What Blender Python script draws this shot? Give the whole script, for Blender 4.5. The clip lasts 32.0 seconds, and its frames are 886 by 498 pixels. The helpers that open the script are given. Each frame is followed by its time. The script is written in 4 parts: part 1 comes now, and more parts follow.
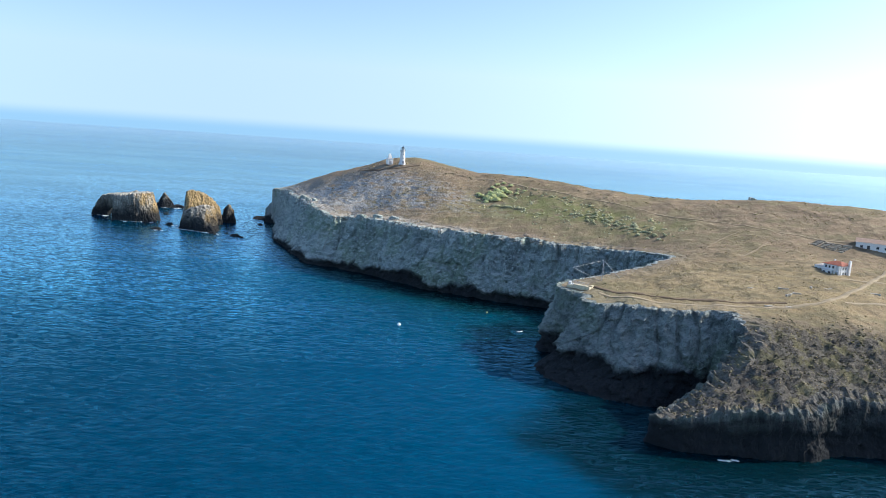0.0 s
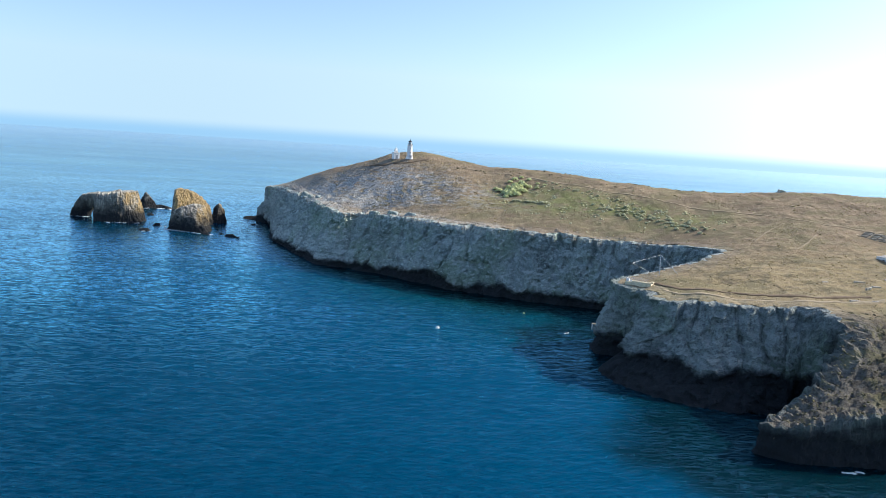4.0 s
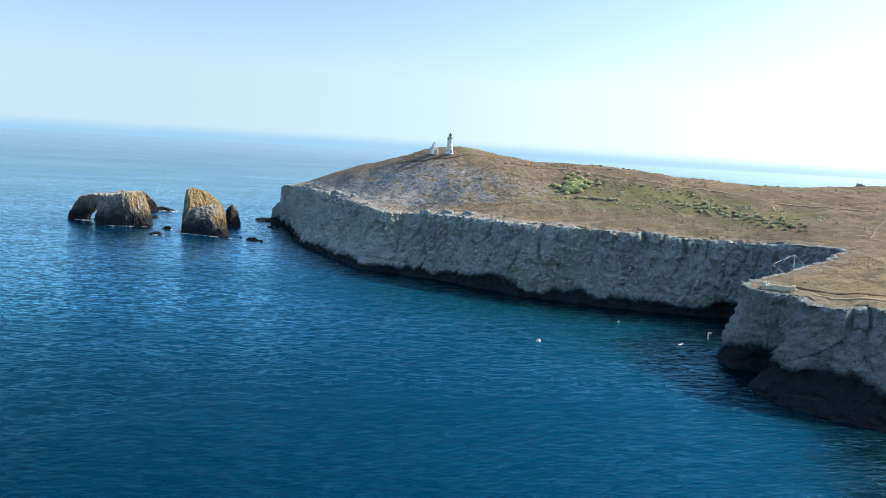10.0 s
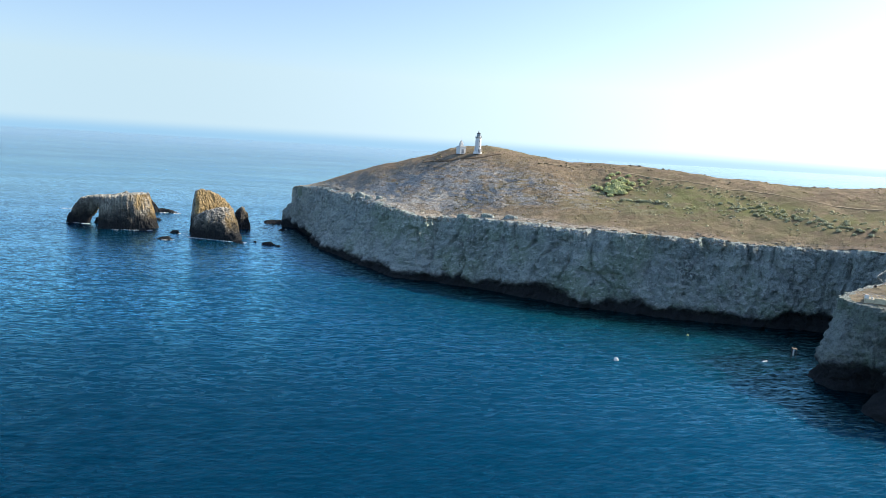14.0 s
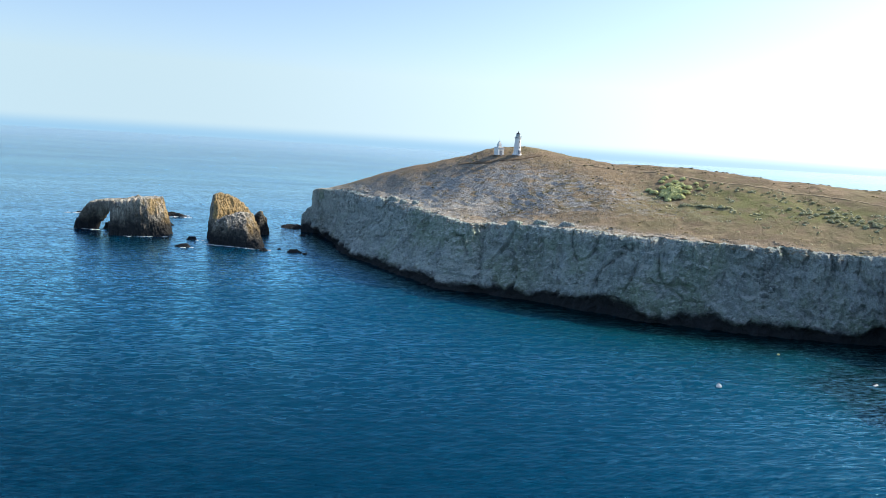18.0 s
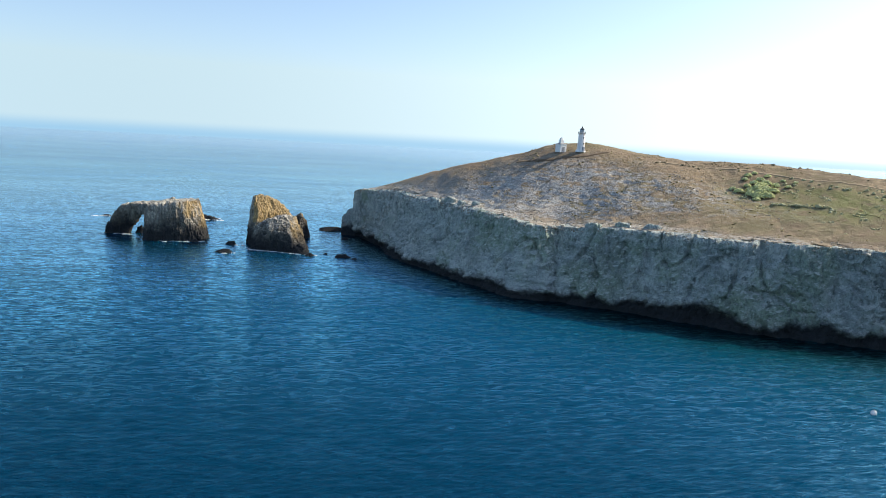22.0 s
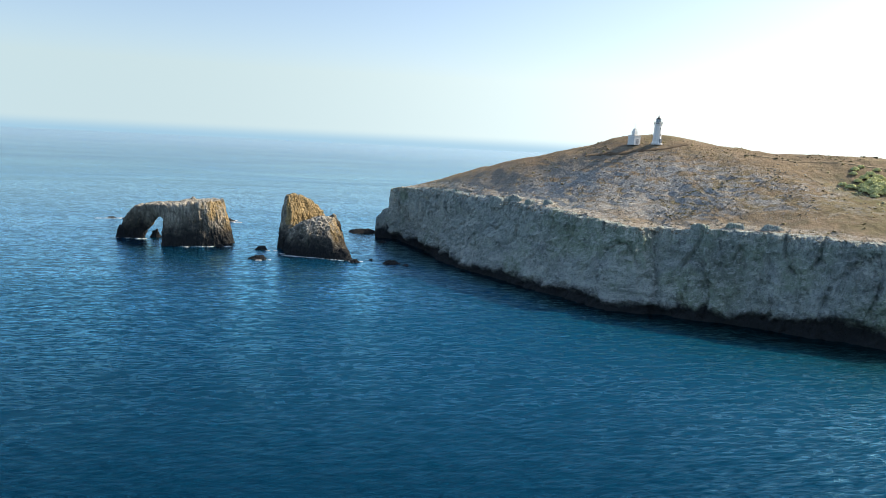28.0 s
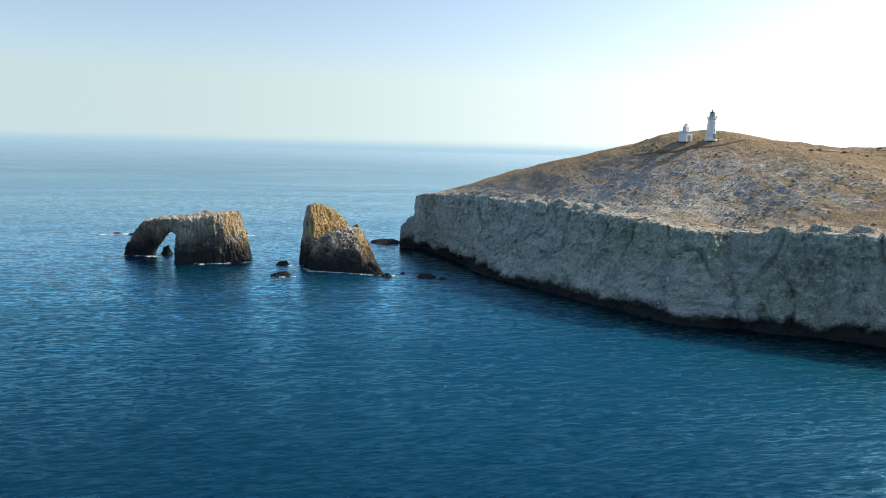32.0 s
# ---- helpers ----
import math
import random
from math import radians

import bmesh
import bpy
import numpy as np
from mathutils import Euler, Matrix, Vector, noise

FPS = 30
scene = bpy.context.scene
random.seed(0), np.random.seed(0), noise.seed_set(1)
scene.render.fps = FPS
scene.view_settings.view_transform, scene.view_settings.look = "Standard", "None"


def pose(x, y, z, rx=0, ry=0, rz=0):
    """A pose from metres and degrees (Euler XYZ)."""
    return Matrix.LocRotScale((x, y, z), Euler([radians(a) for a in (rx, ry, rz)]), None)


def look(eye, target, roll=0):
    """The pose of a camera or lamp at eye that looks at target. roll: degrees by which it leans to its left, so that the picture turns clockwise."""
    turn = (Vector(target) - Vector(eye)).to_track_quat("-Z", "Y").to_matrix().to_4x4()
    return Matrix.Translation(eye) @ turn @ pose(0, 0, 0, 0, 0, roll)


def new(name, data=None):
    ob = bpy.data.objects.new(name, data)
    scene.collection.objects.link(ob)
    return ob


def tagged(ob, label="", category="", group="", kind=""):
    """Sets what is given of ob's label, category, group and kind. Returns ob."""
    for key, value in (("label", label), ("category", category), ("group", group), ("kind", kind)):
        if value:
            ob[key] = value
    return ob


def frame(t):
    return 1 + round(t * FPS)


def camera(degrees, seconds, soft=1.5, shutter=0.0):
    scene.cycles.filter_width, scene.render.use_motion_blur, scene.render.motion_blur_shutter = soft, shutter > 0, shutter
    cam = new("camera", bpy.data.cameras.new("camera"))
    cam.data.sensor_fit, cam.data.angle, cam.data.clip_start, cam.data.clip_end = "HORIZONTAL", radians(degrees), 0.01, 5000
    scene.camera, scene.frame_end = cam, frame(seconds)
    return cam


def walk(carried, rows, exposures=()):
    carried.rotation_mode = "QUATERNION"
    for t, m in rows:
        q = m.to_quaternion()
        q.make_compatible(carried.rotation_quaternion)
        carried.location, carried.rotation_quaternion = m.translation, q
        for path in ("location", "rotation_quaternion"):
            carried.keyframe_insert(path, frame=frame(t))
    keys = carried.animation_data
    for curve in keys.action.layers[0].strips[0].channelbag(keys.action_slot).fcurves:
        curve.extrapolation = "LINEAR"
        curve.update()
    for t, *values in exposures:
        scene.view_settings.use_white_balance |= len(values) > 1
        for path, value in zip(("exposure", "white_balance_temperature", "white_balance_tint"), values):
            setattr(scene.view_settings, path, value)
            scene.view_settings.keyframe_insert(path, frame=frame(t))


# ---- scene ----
# camera: a slow descending flight along the north cliffs
cam = camera(63.57, 32.0, 0.95)
PATH = [
    (0, (-9.72, 34.06, 101.24), (1.62, 527.55, 21.66), 3.80),
    (0.5, (-14.28, 37.79, 100.14), (-2.83, 531.41, 21.36), 3.86),
    (1, (-18.84, 41.52, 99.03), (-4.80, 535.21, 21.09), 3.94),
    (1.5, (-23.41, 45.25, 97.89), (-3.95, 538.89, 20.82), 3.96),
    (2, (-28.00, 48.98, 96.72), (-1.25, 542.35, 20.05), 3.93),
    (2.5, (-32.61, 52.72, 95.50), (-3.83, 545.92, 18.54), 3.86),
    (3, (-37.25, 56.47, 94.25), (-5.85, 549.49, 17.12), 3.76),
    (3.5, (-41.90, 60.24, 92.96), (-7.79, 553.08, 15.86), 3.66),
    (5.5, (-60.83, 76.00, 87.46), (-16.78, 568.48, 13.12), 3.39),
    (6, (-65.36, 80.07, 86.41), (-19.39, 572.40, 12.25), 3.37),
    (6.5, (-69.86, 84.15, 85.43), (-21.96, 576.24, 10.93), 3.30),
    (7, (-74.31, 88.23, 84.54), (-23.90, 579.99, 9.49), 3.20),
    (7.5, (-78.71, 92.31, 83.76), (-26.48, 583.91, 8.92), 3.13),
    (8, (-83.03, 96.37, 83.10), (-31.45, 588.11, 8.67), 3.18),
    (8.5, (-87.30, 100.42, 82.55), (-36.40, 592.24, 8.23), 3.25),
    (9, (-91.50, 104.44, 82.12), (-40.31, 596.24, 7.88), 3.31),
    (9.5, (-95.66, 108.41, 81.79), (-40.70, 599.83, 7.70), 3.32),
    (10, (-99.78, 112.35, 81.56), (-40.52, 603.31, 7.73), 3.32),
    (10.5, (-103.88, 116.27, 81.40), (-41.75, 606.84, 7.34), 3.33),
    (11, (-107.96, 120.17, 81.30), (-46.56, 610.80, 7.03), 3.35),
    (11.5, (-112.03, 124.07, 81.26), (-51.22, 614.73, 6.74), 3.37),
    (12, (-116.09, 127.98, 81.25), (-55.59, 618.62, 6.35), 3.36),
    (12.5, (-120.14, 131.89, 81.27), (-59.62, 622.51, 6.26), 3.37),
    (13, (-124.17, 135.80, 81.30), (-58.18, 625.68, 6.06), 3.40),
    (13.5, (-128.19, 139.73, 81.33), (-57.06, 628.89, 6.06), 3.38),
    (15.5, (-143.89, 156.10, 81.41), (-60.72, 643.24, 5.40), 3.30),
    (16, (-147.65, 160.48, 81.35), (-62.47, 647.26, 5.24), 3.30),
    (16.5, (-151.38, 164.91, 81.28), (-65.90, 651.61, 5.00), 3.32),
    (17, (-155.06, 169.35, 81.18), (-68.87, 655.93, 4.96), 3.35),
    (17.5, (-158.70, 173.81, 81.05), (-73.38, 660.55, 4.89), 3.35),
    (18, (-162.29, 178.26, 80.87), (-77.44, 665.12, 4.90), 3.36),
    (18.5, (-165.84, 182.70, 80.63), (-81.22, 669.62, 4.83), 3.38),
    (19, (-169.36, 187.14, 80.34), (-85.24, 674.18, 4.72), 3.35),
    (19.5, (-172.87, 191.59, 79.97), (-88.48, 678.65, 4.85), 3.40),
    (20, (-176.37, 196.06, 79.55), (-92.42, 683.22, 4.56), 3.39),
    (20.5, (-179.85, 200.58, 79.07), (-96.45, 687.78, 3.71), 3.31),
    (21, (-183.31, 205.18, 78.56), (-100.45, 692.40, 2.75), 3.21),
    (21.5, (-186.75, 209.88, 78.03), (-104.72, 697.14, 1.53), 3.05),
    (22, (-190.17, 214.71, 77.50), (-108.68, 702.00, 0.63), 2.94),
    (22.5, (-193.56, 219.61, 76.97), (-112.45, 707.02, 0.48), 2.94),
    (23, (-196.93, 224.53, 76.45), (-116.27, 712.11, 0.55), 2.93),
    (23.5, (-200.28, 229.42, 75.92), (-119.79, 717.14, 0.72), 2.96),
    (24, (-203.63, 234.25, 75.39), (-123.74, 722.18, 0.97), 3.01),
    (24.5, (-206.96, 238.99, 74.85), (-127.15, 727.04, 1.09), 3.08),
    (25, (-210.28, 243.65, 74.30), (-130.77, 731.80, 0.92), 3.09),
    (25.5, (-213.58, 248.24, 73.75), (-134.22, 736.32, -0.22), 3.06),
    (27.5, (-225.91, 265.33, 71.51), (-127.35, 749.41, -5.65), 2.78),
    (28, (-228.27, 269.74, 71.12), (-131.68, 754.24, -5.84), 2.79),
    (28.5, (-230.49, 274.19, 70.77), (-136.04, 759.15, -5.99), 2.65),
    (29, (-232.59, 278.66, 70.45), (-139.52, 763.97, -5.76), 2.45),
    (29.5, (-234.56, 283.12, 70.15), (-141.90, 768.64, -5.24), 2.24),
    (30, (-236.42, 287.57, 69.87), (-143.32, 773.14, -4.63), 2.03),
    (30.5, (-238.20, 292.00, 69.59), (-144.06, 777.58, -3.55), 1.80),
    (31, (-239.90, 296.42, 69.32), (-144.40, 781.85, -3.07), 1.63),
    (31.5, (-241.57, 300.83, 69.04), (-144.63, 785.90, -3.82), 1.47),
    (32, (-243.22, 305.25, 68.77), (-144.64, 789.86, -4.89), 1.37),
]
EXPOSURES = [(0, 1.0, 5850, 10), (12, 0.98, 6200, 10), (24, 0.94, 6500, 10), (32, 0.88, 7000, 10)]
FAR_SEA = (1.1, 2.6, 4.1, 1)
SKY_STRENGTH, SUN_STRENGTH = 0.105, 3.45
SEA_DEEP, SEA_DEEP2, SEA_SHALLOW_SHADE = (0.0004, 0.0105, 0.028), (0.0005, 0.0145, 0.036), (0.002, 0.040, 0.040)
SEA_BAY = (0.0014, 0.047, 0.102)
SHADED_WATER = (0.001, 0.008, 0.009)
SEA_SHEEN, SEA_FAR_SHEEN = (0.32, 0.80, 1.0), (0.62, 0.86, 1.0)
walk(cam, [(t, look(eye, aim, roll)) for t, eye, aim, roll in PATH], EXPOSURES)

# ---- world and sun ----
SUN_AZ, SUN_EL = 78.0, 34.0   # degrees clockwise from +y, degrees up
sun_way = Vector((math.sin(radians(SUN_AZ)) * math.cos(radians(SUN_EL)), math.cos(radians(SUN_AZ)) * math.cos(radians(SUN_EL)), math.sin(radians(SUN_EL))))
world = bpy.data.worlds.new("sky")
scene.world = world
world.use_nodes = True
wt = world.node_tree
wt.nodes.clear()


def wn(kind, **kw):
    n = wt.nodes.new(kind)
    for k, v in kw.items():
        setattr(n, k, v)
    return n


sky = wn("ShaderNodeTexSky", sky_type="NISHITA", sun_disc=False, sun_elevation=radians(SUN_EL), sun_rotation=radians(SUN_AZ), altitude=80, air_density=0.9, dust_density=1.5, ozone_density=2.0)
coord = wn("ShaderNodeTexCoord")
sep = wn("ShaderNodeSeparateXYZ")
wt.links.new(coord.outputs["Generated"], sep.inputs[0])
lift = wn("ShaderNodeMath", operation="MAXIMUM")
wt.links.new(sep.outputs["Z"], lift.inputs[0])
lift.inputs[1].default_value = 0.08
join = wn("ShaderNodeCombineXYZ")
for axis in "XY":
    wt.links.new(sep.outputs[axis], join.inputs[axis])
wt.links.new(lift.outputs[0], join.inputs["Z"])
wt.links.new(join.outputs[0], sky.inputs[0])
# the far sea under the horizon, which melts into the haze
band = wn("ShaderNodeMapRange", interpolation_type="SMOOTHSTEP")
band.inputs["From Min"].default_value, band.inputs["From Max"].default_value = -0.012, 0.006
wt.links.new(sep.outputs["Z"], band.inputs["Value"])
mix = wn("ShaderNodeMix", data_type="RGBA")
wt.links.new(band.outputs[0], mix.inputs[0])
haze = wn("ShaderNodeMix", data_type="RGBA")
haze.inputs[0].default_value = 0.4
haze.inputs[6].default_value = FAR_SEA
wt.links.new(sky.outputs[0], haze.inputs[7])
wt.links.new(haze.outputs[2], mix.inputs[6])
wt.links.new(sky.outputs[0], mix.inputs[7])
back = wn("ShaderNodeBackground")
back.inputs[1].default_value = SKY_STRENGTH
wt.links.new(mix.outputs[2], back.inputs[0])
out = wn("ShaderNodeOutputWorld")
wt.links.new(back.outputs[0], out.inputs[0])
lamp = bpy.data.lights.new("sun", "SUN")
lamp.energy, lamp.angle, lamp.color = SUN_STRENGTH, radians(0.55), (1.0, 0.88, 0.72)
new("sun", lamp).matrix_world = look((0, 0, 0), -sun_way)


# ---- materials ----
class Mat:
    """A small helper to write node materials."""

    def __init__(self, name, rough=0.9, spec=0.3):
        self.m = bpy.data.materials.new(name)
        self.m.use_nodes = True
        self.t = self.m.node_tree
        self.b = self.t.nodes["Principled BSDF"]
        self.b.inputs["Roughness"].default_value = rough
        self.b.inputs["Specular IOR Level"].default_value = spec
        self.geo = self.t.nodes.new("ShaderNodeNewGeometry")
        self.turn = 0.0

    def link(self, a, b):
        self.t.links.new(a, b)

    def mapped(self, scale):
        n = self.t.nodes.new("ShaderNodeMapping")
        n.inputs["Rotation"].default_value = (0, 0, self.turn)
        n.inputs["Scale"].default_value = scale
        self.link(self.geo.outputs["Position"], n.inputs[0])
        return n.outputs[0]

    def noise(self, scale, detail=6, rough=0.6, stretch=(1, 1, 1), distort=0.0):
        n = self.t.nodes.new("ShaderNodeTexNoise")
        n.inputs["Scale"].default_value, n.inputs["Detail"].default_value, n.inputs["Roughness"].default_value = scale, detail, rough
        n.inputs["Distortion"].default_value = distort
        self.link(self.mapped(stretch), n.inputs["Vector"])
        return n.outputs["Fac"]

    def voronoi(self, scale, stretch=(1, 1, 1), feature="F1"):
        n = self.t.nodes.new("ShaderNodeTexVoronoi")
        n.feature = feature
        n.inputs["Scale"].default_value = scale
        self.link(self.mapped(stretch), n.inputs["Vector"])
        return n.outputs["Distance"]

    def span(self, value, a, b, lo=0.0, hi=1.0):
        n = self.t.nodes.new("ShaderNodeMapRange")
        n.interpolation_type = "SMOOTHSTEP"
        for k, v in zip(("From Min", "From Max", "To Min", "To Max"), (a, b, lo, hi)):
            n.inputs[k].default_value = v
        self.link(value, n.inputs["Value"])
        return n.outputs[0]

    def math(self, op, a, b):
        n = self.t.nodes.new("ShaderNodeMath")
        n.operation = op
        for i, v in enumerate((a, b)):
            if isinstance(v, (int, float)):
                n.inputs[i].default_value = v
            else:
                self.link(v, n.inputs[i])
        return n.outputs[0]

    def mix(self, fac, a, b):
        n = self.t.nodes.new("ShaderNodeMix")
        n.data_type = "RGBA"
        for i, v in ((0, fac), (6, a), (7, b)):
            if isinstance(v, tuple):
                n.inputs[i].default_value = (*v, 1)
            elif isinstance(v, (int, float)):
                n.inputs[i].default_value = v
            else:
                self.link(v, n.inputs[i])
        return n.outputs[2]

    def attribute(self, name):
        n = self.t.nodes.new("ShaderNodeAttribute")
        n.attribute_name = name
        return n.outputs["Fac"]

    def height(self):
        n = self.t.nodes.new("ShaderNodeSeparateXYZ")
        self.link(self.geo.outputs["Position"], n.inputs[0])
        return n.outputs["Z"]

    def steep(self):
        n = self.t.nodes.new("ShaderNodeSeparateXYZ")
        self.link(self.geo.outputs["Normal"], n.inputs[0])
        return n.outputs["Z"]

    def island(self):
        return self.geo.outputs["Random Per Island"]

    def bump(self, value, strength, distance):
        n = self.t.nodes.new("ShaderNodeBump")
        n.inputs["Strength"].default_value, n.inputs["Distance"].default_value = strength, distance
        self.link(value, n.inputs["Height"])
        if self.b.inputs["Normal"].links:
            self.link(self.b.inputs["Normal"].links[0].from_socket, n.inputs["Normal"])
        self.link(n.outputs[0], self.b.inputs["Normal"])

    def colour(self, c):
        if isinstance(c, tuple):
            self.b.inputs["Base Color"].default_value = (*c, 1)
        else:
            self.link(c, self.b.inputs["Base Color"])
        return self.m


def rock_material(name, light, dark, stain, pale, gold=None):
    k = Mat(name, 0.92, 0.2)
    c = k.mix(k.span(k.noise(0.07, 7, 0.7), 0.34, 0.64), dark, light)
    c = k.mix(k.span(k.noise(0.025, 5, 0.65), 0.46, 0.62, 0, 0.75), c, stain)
    c = k.mix(k.span(k.noise(0.045, 6, 0.7, (1, 1, 0.45), 0.8), 0.52, 0.66, 0, 0.5), c, tuple(0.6 * v for v in dark))
    # flutes, cracks and flakes
    c = k.mix(k.span(k.noise(0.45, 7, 0.75, (1, 1, 0.16)), 0.54, 0.70, 0, 0.55), c, tuple(0.45 * v for v in dark))
    c = k.mix(k.span(k.noise(0.15, 7, 0.74, (1, 1, 0.35), 0.6), 0.54, 0.66, 0, 0.75), c, tuple(0.42 * v for v in dark))
    c = k.mix(k.span(k.noise(0.9, 6, 0.8, (1, 1, 0.45)), 0.55, 0.72, 0, 0.5), c, pale)
    c = k.mix(k.span(k.noise(1.7, 5, 0.8, (1, 1, 0.7)), 0.50, 0.64, 0, 0.7), c, tuple(0.38 * v for v in dark))
    # bleached crust: on ledges that face up, and where it runs down from the rim; on western faces its pale colour
    # stands in for haze
    ledge = k.math("MULTIPLY", k.span(k.steep(), 0.45, 0.85), k.span(k.noise(0.3, 6, 0.75), 0.40, 0.58, 0, 0.8))
    c = k.mix(ledge, c, tuple(0.6 * a + 0.4 * b for a, b in zip(light, pale)) if not gold else pale)
    c = k.mix(k.math("MULTIPLY", k.attribute("crust_haze"), k.span(k.noise(0.55, 7, 0.78, (1, 1, 0.3)), 0.42, 0.64, 0, 0.85)), c, pale)
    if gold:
        # gold on sun-facing sides, with warm sunlight put into the rock colour
        sun_gold = k.math("ADD", k.attribute("gold"), k.math("MULTIPLY", k.math("SUBTRACT", k.noise(0.25, 7, 0.75, (1, 1, 0.3)), 0.5), 2.2))
        c = k.mix(k.span(sun_gold, 0.40, 0.90, 0, 0.75), c, k.mix(k.span(k.noise(0.5, 5, 0.7, (1, 1, 0.3)), 0.35, 0.65), gold, tuple(0.55 * v for v in gold)))
    # dark rock on spur, headland and east faces, with shade put into its colour
    c = k.mix(k.math("MULTIPLY", k.attribute("shaded_rock"), k.span(k.noise(0.25, 6, 0.7), 0.25, 0.6, 1.0, 0.88)), c, (0.016, 0.016, 0.017))
    # the wet, weed-dark band along the tide line
    wet = k.math("ADD", k.attribute("wet"), k.math("MULTIPLY", k.math("SUBTRACT", k.noise(0.35, 6, 0.75), 0.5), 0.9))
    c = k.mix(k.span(wet, 0.20, 0.85, 0, 0.97), c, (0.020, 0.023, 0.026))
    k.bump(k.noise(0.6, 8, 0.75, (1, 1, 0.5)), 1.0, 1.6)
    k.bump(k.voronoi(1.1, (1, 1, 0.5)), 0.8, 0.6)
    return k.colour(c)


def plain(name, c, rough=0.7, grain=0.12, scale=3.0, metal=0.0):
    k = Mat(name, rough)
    k.b.inputs["Metallic"].default_value = metal
    k.bump(k.noise(scale * 4, 4), 0.2, 0.02)
    dim = tuple(v * (1 - 2.5 * grain) for v in c)
    return k.colour(k.mix(k.span(k.noise(scale, 5, 0.65), 0.35, 0.7), c, dim))


CLIFF = rock_material("cliff_rock", (0.45, 0.505, 0.465), (0.275, 0.325, 0.315), (0.24, 0.32, 0.22), (0.62, 0.64, 0.58))
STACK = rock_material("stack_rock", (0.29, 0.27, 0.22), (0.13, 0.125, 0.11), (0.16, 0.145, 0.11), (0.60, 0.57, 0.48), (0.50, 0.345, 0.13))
WHITE = plain("white_paint", (0.78, 0.77, 0.74), 0.6, 0.05)


def ground_material():
    k = Mat("dry_grassland", 0.95, 0.15)
    c = k.mix(k.span(k.noise(0.03, 6, 0.6), 0.38, 0.62), (0.28, 0.213, 0.136), (0.195, 0.147, 0.097))
    c = k.mix(k.math("MULTIPLY", k.attribute("straw"), k.span(k.noise(0.12, 6, 0.75), 0.3, 0.6, 0.5, 1.0)), c, (0.33, 0.262, 0.13))
    c = k.mix(k.span(k.noise(0.22, 7, 0.75), 0.48, 0.64, 0, 0.85), c, (0.155, 0.125, 0.078))
    c = k.mix(k.span(k.noise(0.055, 7, 0.72, (1, 1.8, 1)), 0.49, 0.61, 0, 0.75), c, (0.15, 0.127, 0.075))
    c = k.mix(k.span(k.noise(0.9, 5, 0.75), 0.52, 0.72, 0, 0.35), c, (0.12, 0.10, 0.06))
    c = k.mix(k.span(k.noise(0.02, 6, 0.7, (1, 1.5, 1)), 0.50, 0.60, 0, 0.6), c, (0.185, 0.165, 0.085))
    c = k.mix(k.span(k.noise(0.09, 6, 0.7, (1, 2.0, 1)), 0.54, 0.64, 0, 0.5), c, (0.36, 0.30, 0.18))
    c = k.mix(k.math("MULTIPLY", k.attribute("green"), k.span(k.noise(0.15, 6, 0.7), 0.3, 0.6)), c, (0.175, 0.185, 0.07))
    c = k.mix(k.math("MULTIPLY", k.attribute("rust"), k.span(k.noise(0.05, 6, 0.7), 0.35, 0.6)), c, (0.24, 0.175, 0.11))
    strata = k.math("ADD", k.math("MULTIPLY", k.noise(0.3, 7, 0.78), 0.5), k.math("MULTIPLY", k.noise(0.09, 6, 0.7, (1, 1, 5.0), 0.5), 0.5))
    strata = k.math("ADD", strata, k.span(k.steep(), 0.95, 0.80, 0, 0.16))
    rocky = k.math("MULTIPLY", k.attribute("rocky"), k.span(strata, 0.475, 0.585))
    c = k.mix(rocky, c, k.mix(k.span(k.noise(0.8, 5, 0.78), 0.4, 0.65), (0.24, 0.235, 0.22), (0.50, 0.495, 0.45)))
    crag = k.mix(k.span(k.noise(0.5, 7, 0.78, (1, 1.6, 1)), 0.40, 0.60), (0.04, 0.038, 0.034), (0.125, 0.116, 0.098))
    crag = k.mix(k.span(k.noise(0.12, 5, 0.7), 0.50, 0.60, 0, 0.7), crag, (0.13, 0.12, 0.055))
    c = k.mix(k.math("MULTIPLY", k.attribute("scrub"), k.span(k.noise(0.3, 6, 0.75), 0.2, 0.45)), c, crag)
    c = k.mix(k.math("MULTIPLY", k.attribute("pale"), k.span(k.noise(0.5, 7, 0.78), 0.38, 0.60)), c, (0.52, 0.50, 0.44))
    k.bump(k.noise(0.35, 8, 0.7), 0.8, 0.9)
    k.bump(k.noise(1.6, 5, 0.7), 0.7, 0.4)
    return k.colour(c)


GROUND = ground_material()


